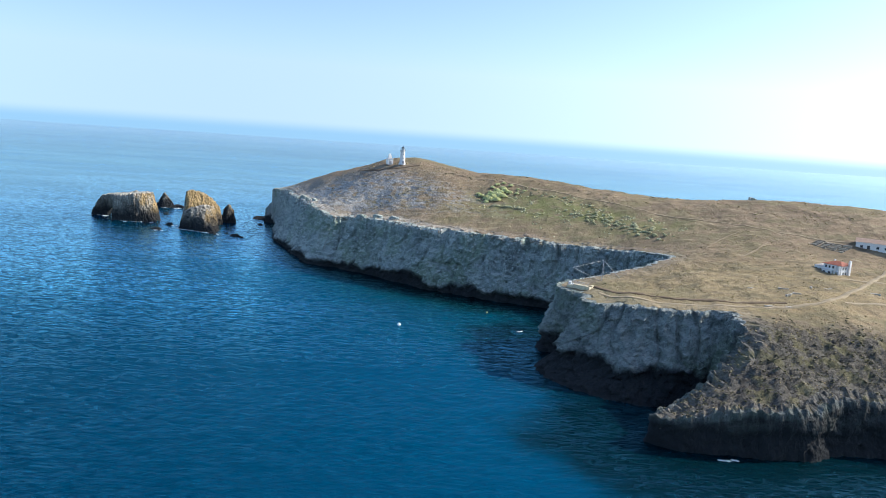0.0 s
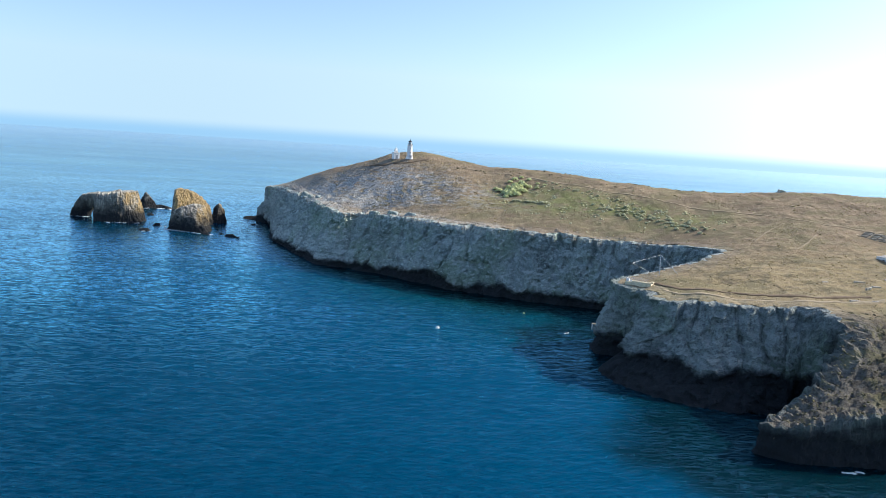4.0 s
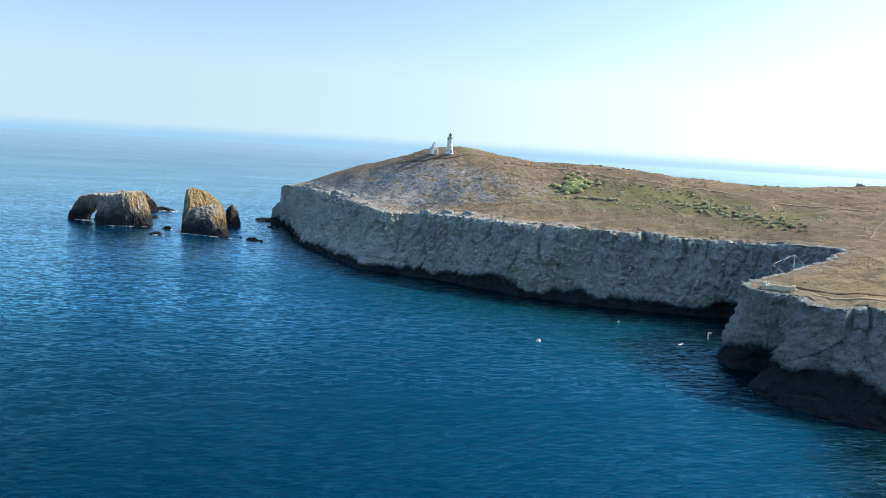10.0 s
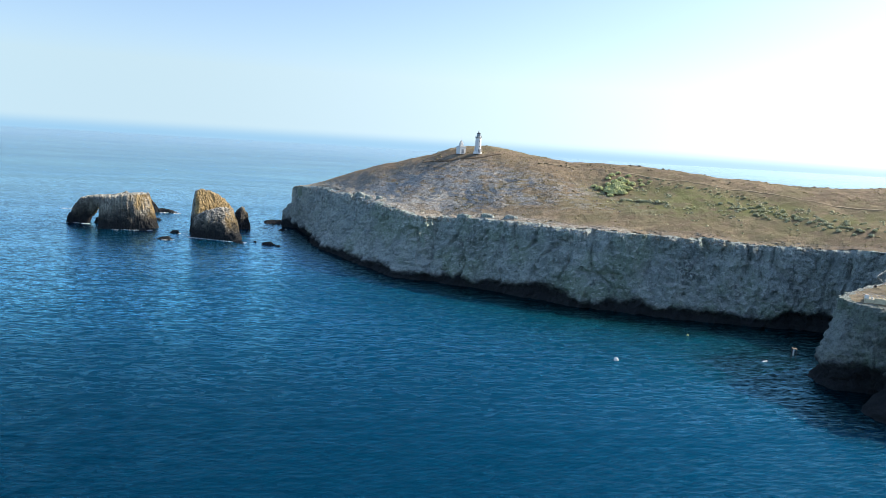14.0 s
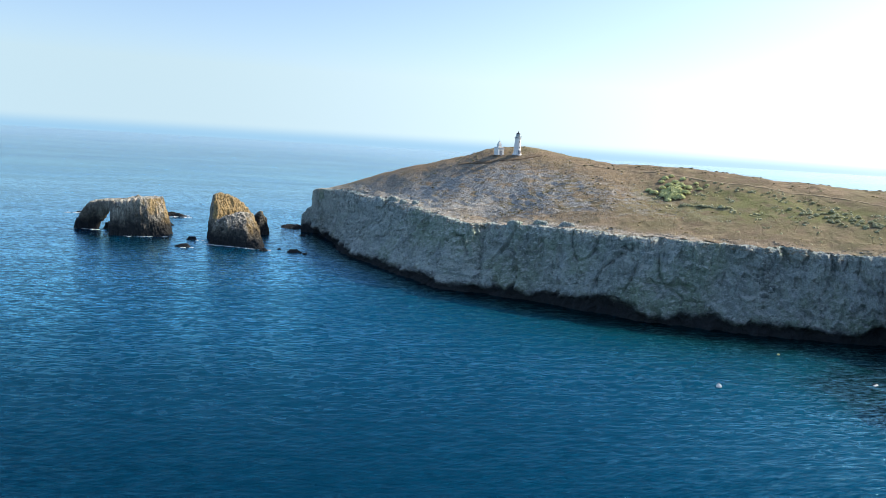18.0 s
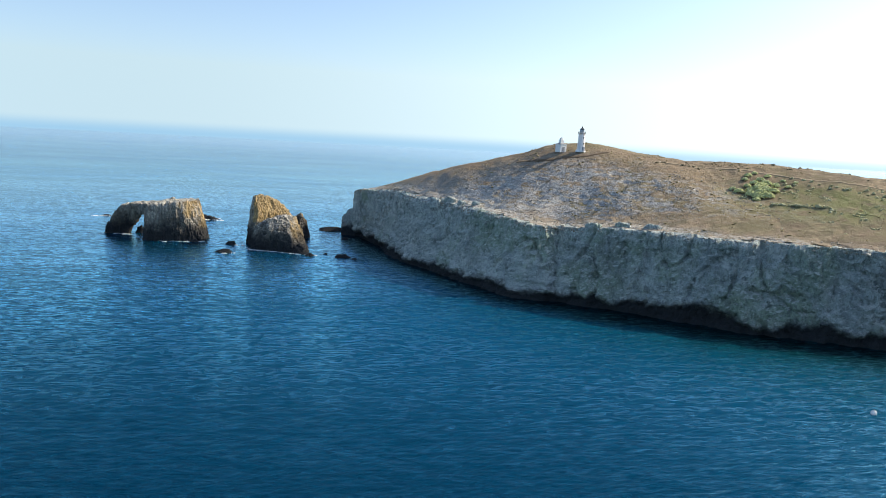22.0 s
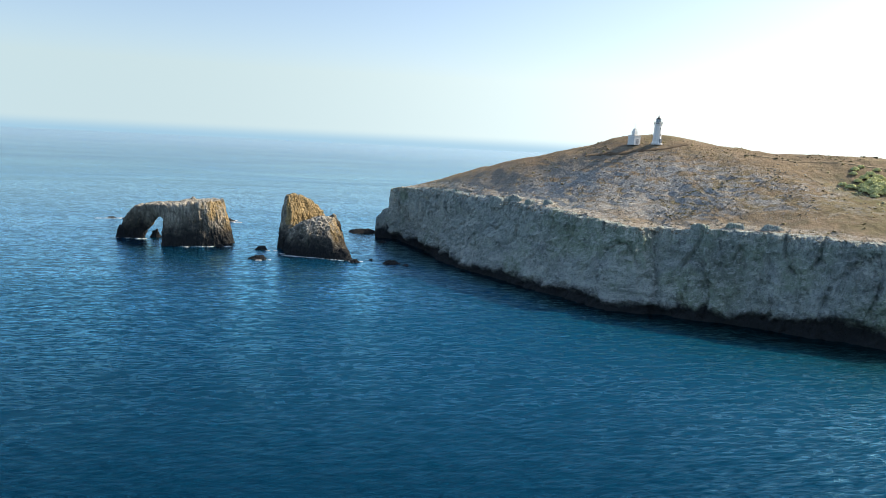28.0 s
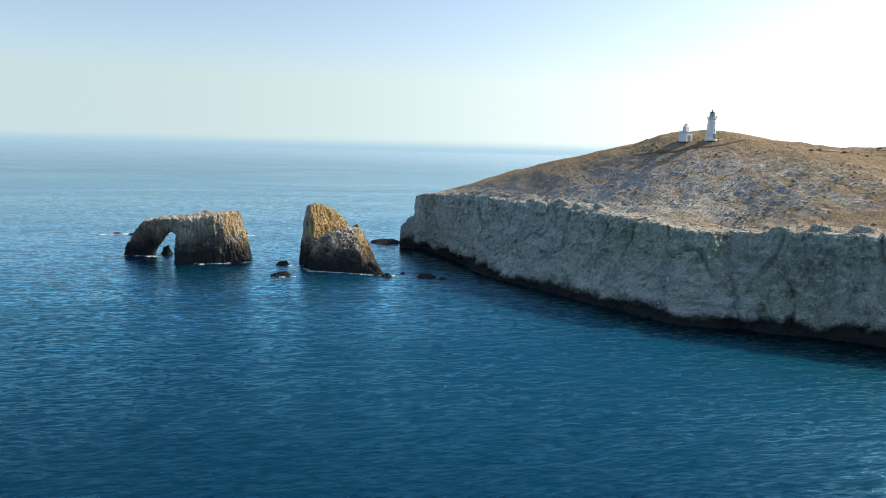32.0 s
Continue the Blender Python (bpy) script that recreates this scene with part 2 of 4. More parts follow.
def sea_material():
    """Scattering water body under a Fresnel sheen."""
    k = Mat("sea_water", 0.6, 0.0)
    k.turn = radians(10)
    body = k.b
    deep = k.mix(k.span(k.noise(0.004, 4, 0.6, (1, 2.2, 1)), 0.4, 0.62), SEA_DEEP, SEA_DEEP2)
    water = k.mix(k.attribute("shallow_shade"), k.mix(k.attribute("bay"), deep, SEA_BAY), SEA_SHALLOW_SHADE)
    # shade and dark cliff reflections, put into the water colour
    shade_mask = k.math("ADD", k.attribute("foot_shade"), k.math("MULTIPLY", k.math("SUBTRACT", k.noise(0.035, 5, 0.65), 0.5), 1.1))
    k.colour(k.mix(k.span(shade_mask, 0.15, 0.95, 0, 0.92), water, SHADED_WATER))
    body.inputs["Subsurface Weight"].default_value = 0.45
    body.inputs["Subsurface Radius"].default_value = (12.0, 24.0, 26.0)
    body.inputs["Subsurface Scale"].default_value = 0.25
    near = k.attribute("near")
    k.bump(k.math("MULTIPLY", near, k.noise(0.05, 3, 0.5, (0.8, 1.5, 1))), 0.15, 1.5)
    k.bump(k.math("MULTIPLY", near, k.noise(0.15, 4, 0.62, (0.55, 1.6, 1), 0.3)), 1.0, 0.75)
    k.bump(k.math("MULTIPLY", near, k.noise(0.55, 5, 0.7, (0.6, 1.6, 1), 0.3)), 1.0, 0.26)
    ripple = body.inputs["Normal"].links[0].from_socket
    k.bump(k.math("MULTIPLY", near, k.noise(0.26, 4, 0.62, (0.55, 1.5, 1), 0.3)), 1.0, 1.3)
    gloss = k.t.nodes.new("ShaderNodeBsdfGlossy")
    flat_sea = k.t.nodes.new("ShaderNodeFresnel")
    flat_sea.inputs["IOR"].default_value = 1.33
    k.link(k.math("ADD", k.span(k.noise(0.003, 5, 0.6, (1, 3.0, 1), 1.0), 0.40, 0.62, 0.07, 0.13), k.span(flat_sea.outputs[0], 0.45, 0.9, 0.0, 0.09)), gloss.inputs["Roughness"])
    k.link(ripple, gloss.inputs["Normal"])
    calm = k.t.nodes.new("ShaderNodeFresnel")
    calm.inputs["IOR"].default_value = 1.33
    # noise in place of wave faces: painted stronger and weaker gleam in the sheen
    swell = k.span(k.noise(0.17, 4, 0.62, (0.5, 1.7, 1), 0.35), 0.32, 0.60, 0.35, 1.30)
    chop = k.span(k.noise(0.55, 5, 0.70, (0.5, 1.6, 1), 0.25), 0.38, 0.60, 0.10, 1.55)
    slick = k.math("MULTIPLY", k.span(k.noise(0.006, 5, 0.62, (0.6, 2.4, 1), 1.2), 0.36, 0.64, 0.82, 1.18), k.span(k.noise(0.0013, 5, 0.6, (0.7, 2.2, 1), 1.5), 0.38, 0.62, 0.84, 1.16))
    waves = k.math("MULTIPLY", k.math("MULTIPLY", swell, chop), slick)
    waves = k.math("ADD", k.math("MULTIPLY", k.math("SUBTRACT", waves, 1.0), k.attribute("wavy")), 1.0)
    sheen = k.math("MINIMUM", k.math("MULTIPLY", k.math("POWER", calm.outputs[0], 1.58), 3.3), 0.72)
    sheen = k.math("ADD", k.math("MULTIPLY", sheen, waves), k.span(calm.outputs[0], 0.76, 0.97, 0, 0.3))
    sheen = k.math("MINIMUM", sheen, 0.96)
    # gloss tint pales towards grazing angles: distance haze put into the colour
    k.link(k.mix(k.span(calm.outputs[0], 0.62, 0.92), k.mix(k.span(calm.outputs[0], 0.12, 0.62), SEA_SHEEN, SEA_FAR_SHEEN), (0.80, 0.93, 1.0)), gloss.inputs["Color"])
    both = k.t.nodes.new("ShaderNodeMixShader")
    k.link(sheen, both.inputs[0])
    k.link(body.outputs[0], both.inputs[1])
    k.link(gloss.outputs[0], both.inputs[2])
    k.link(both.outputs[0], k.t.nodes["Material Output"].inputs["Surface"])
    return k.m


SEA = sea_material()


# ---- mesh helpers ----
def part(name, bm, material, parent=None, label=""):
    me = bpy.data.meshes.new(name)
    bm.to_mesh(me)
    bm.free()
    return shown(name, me, material, parent, label)


def shown(name, me, material, parent=None, label=""):
    if material:
        me.materials.append(material)
    ob = new(name, me)
    if parent:
        ob.parent = parent
    return tagged(ob, label)


def thing(name, place, label, category, group="", kind="", turn=0.0):
    ob = new(name)
    ob.matrix_basis = pose(*place, 0, 0, turn)
    return tagged(ob, label, category, group, kind)


def arrays(name, co, faces, material, parent=None, label="", smooth=False):
    """A mesh from arrays of vertices and faces."""
    me = bpy.data.meshes.new(name)
    me.from_pydata(np.asarray(co).tolist(), [], np.asarray(faces).tolist())
    if smooth:
        me.polygons.foreach_set("use_smooth", np.ones(len(me.polygons), bool))
    me.update()
    return shown(name, me, material, parent, label)


def grid_faces(rows, cols, wrap=False):
    r, c = np.meshgrid(np.arange(rows - 1), np.arange(cols if wrap else cols - 1), indexing="ij")
    d = (c + 1) % cols
    return np.stack([r * cols + c, r * cols + d, (r + 1) * cols + d, (r + 1) * cols + c], -1).reshape(-1, 4)


def box(bm, x0, y0, z0, x1, y1, z1, bevel=0.0):
    made = bmesh.ops.create_cube(bm, size=1.0, matrix=Matrix.Translation(((x0 + x1) / 2, (y0 + y1) / 2, (z0 + z1) / 2)) @ Matrix.Diagonal((x1 - x0, y1 - y0, z1 - z0, 1)))
    if bevel:
        edges = list({e for v in made["verts"] for e in v.link_edges})
        bmesh.ops.bevel(bm, geom=edges, offset=bevel, segments=1, affect="EDGES")
    return bm


def ring(bm, rings, sides, cap=True, turn=0.0):
    """A body of stacked rings: (z, radius, dx, dy)."""
    loops = []
    for z, r, *d in rings:
        dx, dy = d or (0, 0)
        loops.append([bm.verts.new((dx + r * math.cos(math.tau * (i + turn) / sides), dy + r * math.sin(math.tau * (i + turn) / sides), z)) for i in range(sides)])
    for a, b in zip(loops, loops[1:]):
        for i in range(sides):
            bm.faces.new((a[i], a[(i + 1) % sides], b[(i + 1) % sides], b[i]))
    if cap:
        bm.faces.new(loops[0][::-1])
        bm.faces.new(loops[-1])
    return bm


def rod(bm, a, b, r, sides=6):
    a, b = Vector(a), Vector(b)
    bmesh.ops.create_cone(bm, cap_ends=True, segments=sides, radius1=r, radius2=r, depth=(b - a).length, matrix=Matrix.Translation((a + b) / 2) @ (b - a).to_track_quat("Z", "Y").to_matrix().to_4x4())
    return bm


_dice = np.random.default_rng(5)
PERM = np.tile(_dice.permutation(256), 3)
GRAD = _dice.normal(size=(256, 3))
GRAD /= np.linalg.norm(GRAD, axis=1)[:, None]


def pn(x, y, z=0.0):
    """Smooth noise over arrays of places, about -1 to 1."""
    x, y, z = np.broadcast_arrays(np.asarray(x, float), np.asarray(y, float), np.asarray(z, float))
    ix, iy, iz = (np.floor(v) for v in (x, y, z))
    fx, fy, fz = x - ix, y - iy, z - iz
    ix, iy, iz = (v.astype(np.int64) & 255 for v in (ix, iy, iz))
    ease = lambda f: f * f * f * (f * (f * 6 - 15) + 10)
    u, v, w = ease(fx), ease(fy), ease(fz)
    total = 0.0
    for a in (0, 1):
        pa = PERM[(ix + a)]
        for b in (0, 1):
            pb = PERM[pa + iy + b]
            for c in (0, 1):
                g = GRAD[PERM[pb + iz + c]]
                total = total + (u if a else 1 - u) * (v if b else 1 - v) * (w if c else 1 - w) * (g[..., 0] * (fx - a) + g[..., 1] * (fy - b) + g[..., 2] * (fz - c))
    return 1.6 * total


def fb(x, y, z=0.0, octaves=4, gain=0.55):
    total, a, k = 0.0, 1.0, 1.0
    for _ in range(octaves):
        total = total + a * pn(x * k, y * k, z * k + 3.7 * k)
        a, k = a * gain, k * 2.03
    return total


def ridged(x, y, z=0.0):
    return 1 - 2 * np.abs(pn(x, y, z))


# ---- the island: rim of the cliffs (x, y, height, reach of the foot), anticlockwise seen from above reversed ----
RIM_WEST = [(-160, 768, 34, 4), (-163, 755, 36, 3), (-145, 716, 36, 13), (-130, 672, 38, 23), (-110, 625, 38, 24), (-95, 590, 37, 22), (-82, 567, 35.5, 24), (-71, 567, 34, 27), (-62, 553.5, 37, 19), (-38, 535, 38, 18)]
RIM_COVE = [(-9, 510, 38, 20), (32, 488, 39, 20), (75, 470, 38, 18), (104, 452, 39, 14), (124, 420, 43, 7), (108, 404, 40, 8), (84, 393, 35, 12), (63, 385, 32.5, 12)]
RIM_HEAD = [(58, 375, 31, 15), (66, 362, 31.5, 9), (65, 348, 31.5, 30), (80, 334, 33, 37), (100, 327, 34, 34), (117, 317, 36, 18), (113, 298, 33, 9), (98, 284, 20, 6), (82, 275, 12, 5), (71, 269.5, 7, 3)]
RIM_SPUR = [(79, 262.5, 10, 2), (100, 261, 13, 3), (122, 261, 14, 4), (145, 270, 16, 7), (200, 262, 18, 8), (320, 235, 24, 16), (520, 180, 30, 16)]
RIM_BACK = [(700, 300, 34, 14), (690, 560, 34, 14), (420, 640, 34, 14), (180, 690, 34, 14), (20, 760, 34, 14), (-90, 812, 34, 14)]
# heights of the plateau and its hills
HILL = [(-34, 644, 73.6), (-22, 662, 79), (-45, 662, 76.8), (-35, 663, 78.6), (-14, 662, 77.8), (-40, 650, 74.2), (-60, 667, 72), (-78, 682, 65), (-106, 694, 57), (-135, 721, 46), (8, 655, 73), (34, 622, 71), (56, 600, 72), (95, 591, 69), (131, 561, 67), (170, 550, 65), (232, 537, 70), (302, 518, 69), (-70, 598, 44.6), (34, 566, 55.6), (27, 547, 50.7), (-4, 576, 57.6), (190, 382, 44.5), (237, 407, 46), (123, 329, 37), (164, 334, 40), (157, 300, 31), (142, 273, 18), (0, 725, 45), (160, 640, 45), (330, 590, 46), (420, 420, 50), (500, 300, 42)]
SEEN = len(RIM_WEST + RIM_COVE + RIM_HEAD + RIM_SPUR) - 2
RIM = np.array(RIM_WEST + RIM_COVE + RIM_HEAD + RIM_SPUR + RIM_BACK, float)


def spline(points, step):
    """Points along a closed, smooth line through the given ones."""
    n, rows = len(points), []
    for i in range(n):
        p0, p1, p2, p3 = (points[(i + j) % n] for j in (-1, 0, 1, 2))
        m = max(2, int(np.linalg.norm(p2[:2] - p1[:2]) / (step if i < SEEN else 8.0)))
        t = np.linspace(0, 1, m, endpoint=False)[:, None]
        rows.append(p1 + 0.5 * t * (p2 - p0 + t * (2 * p0 - 5 * p1 + 4 * p2 - p3 + t * (3 * (p1 - p2) + p3 - p0))))
    return np.concatenate(rows)


CTRL = np.array([(x, y, z) for x, y, z, _ in RIM] + HILL)


def kernel(a, b):
    return np.sqrt(((a[:, None, :2] - b[None, :, :2]) ** 2).sum(-1) + 14.0 ** 2)


_n = len(CTRL)
_a = np.zeros((_n + 1, _n + 1))
_a[:_n, :_n] = kernel(CTRL, CTRL) - 1.5 * np.eye(_n)
_a[_n, :_n] = _a[:_n, _n] = 1
WEIGHT = np.linalg.solve(_a, np.append(CTRL[:, 2], 0))


def top(xy):
    """Height of the smooth plateau over plan points."""
    xy = np.atleast_2d(np.asarray(xy, float))
    return np.concatenate([kernel(q, CTRL) @ WEIGHT[:-1] + WEIGHT[-1] for q in np.array_split(xy, max(1, len(xy) // 20000))])


COAST = spline(RIM, 0.7)
LINE = COAST[::5]


def inside(xy):
    """Distance to the rim, positive on the island."""
    a, b = LINE[:, :2], np.roll(LINE[:, :2], -1, 0)
    res = []
    for q in np.array_split(np.asarray(xy, float), max(1, len(xy) // 3000)):
        d, ab = q[:, None] - a[None], b - a
        t = np.clip((d * ab).sum(-1) / (ab ** 2).sum(-1), 0, 1)
        dist = np.sqrt(((d - t[..., None] * ab) ** 2).sum(-1)).min(1)
        cross = ((a[None, :, 1] > q[:, None, 1]) != (b[None, :, 1] > q[:, None, 1])) & (q[:, None, 0] < (ab[:, 0] * (q[:, None, 1] - a[:, 1]) / np.where(ab[:, 1] == 0, 1e-9, ab[:, 1]) + a[:, 0]))
        res.append(np.where(cross.sum(1) % 2 == 1, dist, -dist))
    return np.concatenate(res)


def rocky_at(xy):
    """How bare and stony the slopes are."""
    return np.clip(blob(xy, -60, 605, 48, 28, -40) + 0.8 * blob(xy, -40, 590, 45, 32, -30) + 0.85 * blob(xy, -15, 572, 62, 17, -33) + 0.7 * blob(xy, -105, 645, 34, 24, -60) + 0.45 * blob(xy, -128, 695, 26, 18, -60), 0, 1)


def surface(xy):
    """Height of the plateau with its crags, ledges and small unevenness."""
    xy = np.atleast_2d(np.asarray(xy, float))
    x, y = xy.T
    h = top(xy)
    crags = np.clip((316 - y) / 16, 0, 1) * (0.4 + 0.9 * ridged(x / 9, y / 6 + x / 10, 4.4) + 0.9 * ridged(x / 3.4, y / 2.6 + x / 5, 1.3) + 1.1 * fb(x / 2.6, y / 2.2, 6.1, 3))
    level = h / 2.0 + 0.9 * fb(x / 20, y / 20, 2.2, 3)
    part_ = level - np.floor(level)
    ease = np.clip((part_ - 0.55) / 0.35, 0, 1)
    ledges = (ease * ease * (3 - 2 * ease) - part_) * 2.1 * rocky_at(xy) * np.clip(0.6 + fb(x / 11, y / 11, 8.0, 2), 0, 1)
    return h + 0.9 * fb(x / 22, y / 22, 3.1, 4) + 0.28 * pn(x / 2.6, y / 2.6, 7) + np.clip(crags, -1.6, 3.2) + ledges


def ground_at(x, y):
    return float(surface([(x, y)])[0])


def blob(xy, x, y, rx, ry, turn=0.0):
    c, s = math.cos(radians(turn)), math.sin(radians(turn))
    dx, dy = xy[:, 0] - x, xy[:, 1] - y
    return np.exp(-(((dx * c + dy * s) / rx) ** 2 + ((dy * c - dx * s) / ry) ** 2))


def covers(xy, d):
    green = np.clip(blob(xy, 60, 552, 45, 14, -25) + blob(xy, 100, 515, 40, 12, -30) + 0.8 * blob(xy, 130, 480, 30, 12) + 0.8 * blob(xy, 145, 285, 30, 14) + 0.9 * blob(xy, 55, 530, 45, 20, -25), 0, 1)
    rocky = rocky_at(xy)
    pale = np.clip(np.exp(-((d - 3) / 6) ** 2) * (0.55 * (xy[:, 0] < 20) + 0.15) + blob(xy, -70, 597, 12, 6) + 0.5 * blob(xy, -95, 610, 28, 10, -55), 0, 1)
    straw = np.clip(1.1 * blob(xy, 110, 345, 60, 30, -10) + blob(xy, 160, 370, 80, 45) + 0.6 * blob(xy, -140, 715, 30, 30) + 0.5 * blob(xy, 10, 590, 30, 20), 0, 1) * 0.75
    rust = np.clip(blob(xy, -110, 690, 50, 60, -30) + blob(xy, -30, 625, 60, 16, -15) + blob(xy, 20, 570, 40, 25, -30), 0, 1) * 0.8
    scrub = np.clip((318 - xy[:, 1]) / 18, 0, 1) * 0.95
    return {"green": green, "rocky": rocky, "pale": pale, "straw": straw, "rust": rust, "scrub": scrub}


def set_floats(ob, values):
    for name, v in values.items():
        at = ob.data.attributes.new(name, "FLOAT", "POINT")
        at.data.foreach_set("value", np.asarray(v, np.float32))


island = tagged(new("ground_island"), "steep rocky island with dry brown grassland on top", "island", kind="structure")


def build_top():
    step = 1.3
    xs, ys = np.arange(-182, 345, step), np.arange(258, 800, step)
    gx, gy = np.meshgrid(xs, ys)
    xy = np.stack([gx.ravel(), gy.ravel()], 1)
    d = inside(xy)
    z = surface(xy)
    lap = np.minimum(7.5, 1.0 + 0.22 * top(xy))
    z = np.where(d > lap, z, z - 0.1 - (lap - d) * 1.6)
    keep = d > lap - np.where(lap > 7, 6.0, 2.4)
    faces = grid_faces(len(ys), len(xs))
    faces = faces[keep[faces].all(1)]
    used = np.unique(faces)
    remap = np.zeros(len(xy), int)
    remap[used] = np.arange(len(used))
    ob = arrays("plateau", np.column_stack([xy, z])[used], remap[faces], GROUND, island, "dry tan grassland with scrub and bare earth", True)
    set_floats(ob, {k: v[used] for k, v in covers(xy, d).items()})
    # the far end, out of sight
    gx, gy = np.meshgrid(np.arange(343, 700, 12.0), np.arange(190, 660, 12.0))
    xy = np.stack([gx.ravel(), gy.ravel()], 1)
    d = inside(xy)
    z = np.where(d > 6, top(xy), top(xy) - (6 - d) * 2)
    faces = grid_faces(*gx.shape)
    faces = faces[(d > -14)[faces].all(1)]
    ob = arrays("plateau", np.column_stack([xy, z]), faces, GROUND, island, "dry tan grassland", True)
    set_floats(ob, covers(xy, d))


CLIFF_AT = []   # points on the rim and on the face of the cliffs


SEA_CAVES = [(-24, 499, 12, 6.5), (92, 443, 16, 6.0), (20, 478, 7, 3.0), (-62, 540, 6, 2.5), (62, 330, 14, 4.0), (88, 306, 14, 6.0), (104, 300, 10, 6.0)]


def foot_top(x, y):
    """How high the wet, hollowed foot of the cliffs reaches."""
    # headland, spur and cave terms carry shade into the wet band's dark colour
    h = 4.6 + 2.6 * fb(x / 26, y / 26, 0.5, 3) + 1.3 * ridged(x / 10, y / 10, 3.3) + 4.5 * np.clip((405 - y) / 40, 0, 1) * np.clip((x - 15) / 20, 0, 1)
    for cx, cy, r, up in SEA_CAVES:
        h = h + up * np.exp(-((x - cx) ** 2 + (y - cy) ** 2) / (r * r))
    return np.clip(h, 1.5, 15)


def build_cliffs():
    p = COAST
    n = len(p)
    ahead = np.roll(p[:, :2], -8, 0) - np.roll(p[:, :2], 8, 0)
    ahead /= np.linalg.norm(ahead, axis=1)[:, None]
    outward = np.stack([ahead[:, 1], -ahead[:, 0]], 1)
    probe = inside(p[:, :2] + outward * 3)
    if np.median(probe) > 0:
        outward = -outward
    for _ in range(20):   # smoother in tight bends
        outward = (np.roll(outward, 1, 0) + outward * 2 + np.roll(outward, -1, 0)) / 4
    outward /= np.linalg.norm(outward, axis=1)[:, None]
    lips, rows = ((9.5, -0.5, 0.0), (8.0, 0.1, 0.05), (6.0, 0.12, 0.3), (4.0, 0.15, 0.6), (2.2, 0.15, 0.8), (0.9, 0.1, 0.9)), 84
    m = len(lips)
    co = np.zeros((rows + m, n, 3))
    for j, (inl, lift, _) in enumerate(lips):
        q = p[:, :2] - outward * np.minimum(inl, 2.0 + 0.25 * p[:, 2])[:, None]
        co[j, :, :2] = q
        co[j, :, 2] = surface(q) + lift
    ztop = top(p[:, :2])
    for j, v in enumerate(np.linspace(0, 1, rows)):
        reach = p[:, 3] * (0.55 * v + 0.45 * v ** 2.0)
        co[m + j, :, :2] = p[:, :2] + outward * reach[:, None]
        co[m + j, :, 2] = ztop * (1 - v) - 3.0 * v
    dents = [(-24, 499, 5, 9, 5), (-12, 504, 30, 3.2, 5), (23, 479, 20, 4, 4), (52, 328, 15, 5, 5), (76, 305, 10, 7, 5), (64, 465, 34, 4, 3), (-75, 558, 30, 7, 5), (95, 441, 6, 14, 7), (88, 300, 22, 5, 4), (56, 357, 12, 5, 3)]
    low = np.clip((p[:, 2] - 5) / 20, 0.45, 1)[None]
    amp = np.array([a for _, _, a in lips] + list(np.linspace(0.9, 1.0, rows)))[:, None]
    face = np.array([0.4] * m + [1.0] * rows)[:, None]
    x, y, z = co[..., 0], co[..., 1], co[..., 2]
    high = np.clip((z - 8) / 16, 0, 1)
    gully = fb(x / 15, y / 15, z / 75, 3)
    rib = 1 - 2.2 * np.abs(pn(x / 9, y / 9, z / 40 + 5))
    pillar = ridged(x / 5, y / 5, z / 45 + 9)
    flute = ridged(x / 2.1, y / 2.1, z / 18 + 4)
    crag = ridged(x / 4, y / 4, z / 6 + 2)
    ledge = pn(x / 30, y / 30, z / 3.2)
    slot = np.clip(1 - np.abs(pn(x / 17 + 0.8, y / 17, z / 160)) / 0.07, 0, None)
    pocket = np.clip((pn(x / 7, y / 7, z / 5 + 7) - 0.42) / 0.2, 0, 1)
    push = 1.7 * gully + 1.2 * rib + 1.3 * pillar * high + 0.7 * flute * (0.3 + 0.7 * high) + 1.0 * crag + 1.0 * ledge + 1.0 * fb(x / 2.4, y / 2.4, z / 2.4, 3) - 3.0 * slot * (0.35 + 0.65 * high) - 2.2 * pocket
    alcove = np.clip(1.6 * pn(x / 9, y / 9, 6.6), 0, 1) * np.clip((x + 40) / 40, 0, 1) * np.clip((y - 395) / 20, 0, 1)
    push = push - 2.6 * alcove * np.clip((z - 16) / 12, 0, 1)
    push = push * low
    for dx, dy, dz, r, deep in dents:
        push = push - deep * np.exp(-np.minimum(((x - dx) ** 2 + (y - dy) ** 2 + (z - dz) ** 2) / (r * r), 30))
    wet_top = foot_top(x, y)
    under = np.clip((wet_top - z) / 3.5, 0, 1)
    push = push - 3.6 * under * under * (3 - 2 * under) * face * low
    lift = 0.55 * pn(x / 1.9, y / 1.9, z / 1.9) * face * amp
    co[..., 0] = x + outward[None, :, 0] * push * amp
    co[..., 1] = y + outward[None, :, 1] * push * amp
    co[..., 2] = z + lift
    shown_part = (p[:, 0] < 345) & (np.arange(n) < len(p) - 60)
    CLIFF_AT.extend([co[1:m + 5][:, shown_part].reshape(-1, 3), co[m + 5:m + 64][:, shown_part].reshape(-1, 3)])
    faces = grid_faces(rows + m, n, True)[:, ::-1]
    ob = arrays("cliff", co.reshape(-1, 3), faces, CLIFF, island, "grey weathered volcanic cliff, dark along the tide line", False)
    ob.data.materials.append(GROUND)
    ob.data.polygons.foreach_set("material_index", np.where(np.arange(len(faces)) < 4 * n, 1, 0).astype(np.int32))
    flat = co.reshape(-1, 3)
    values = covers(flat[:, :2], np.full(len(flat), 4.0))
    hx, hy, hz = flat.T
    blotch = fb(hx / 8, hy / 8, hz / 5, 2)
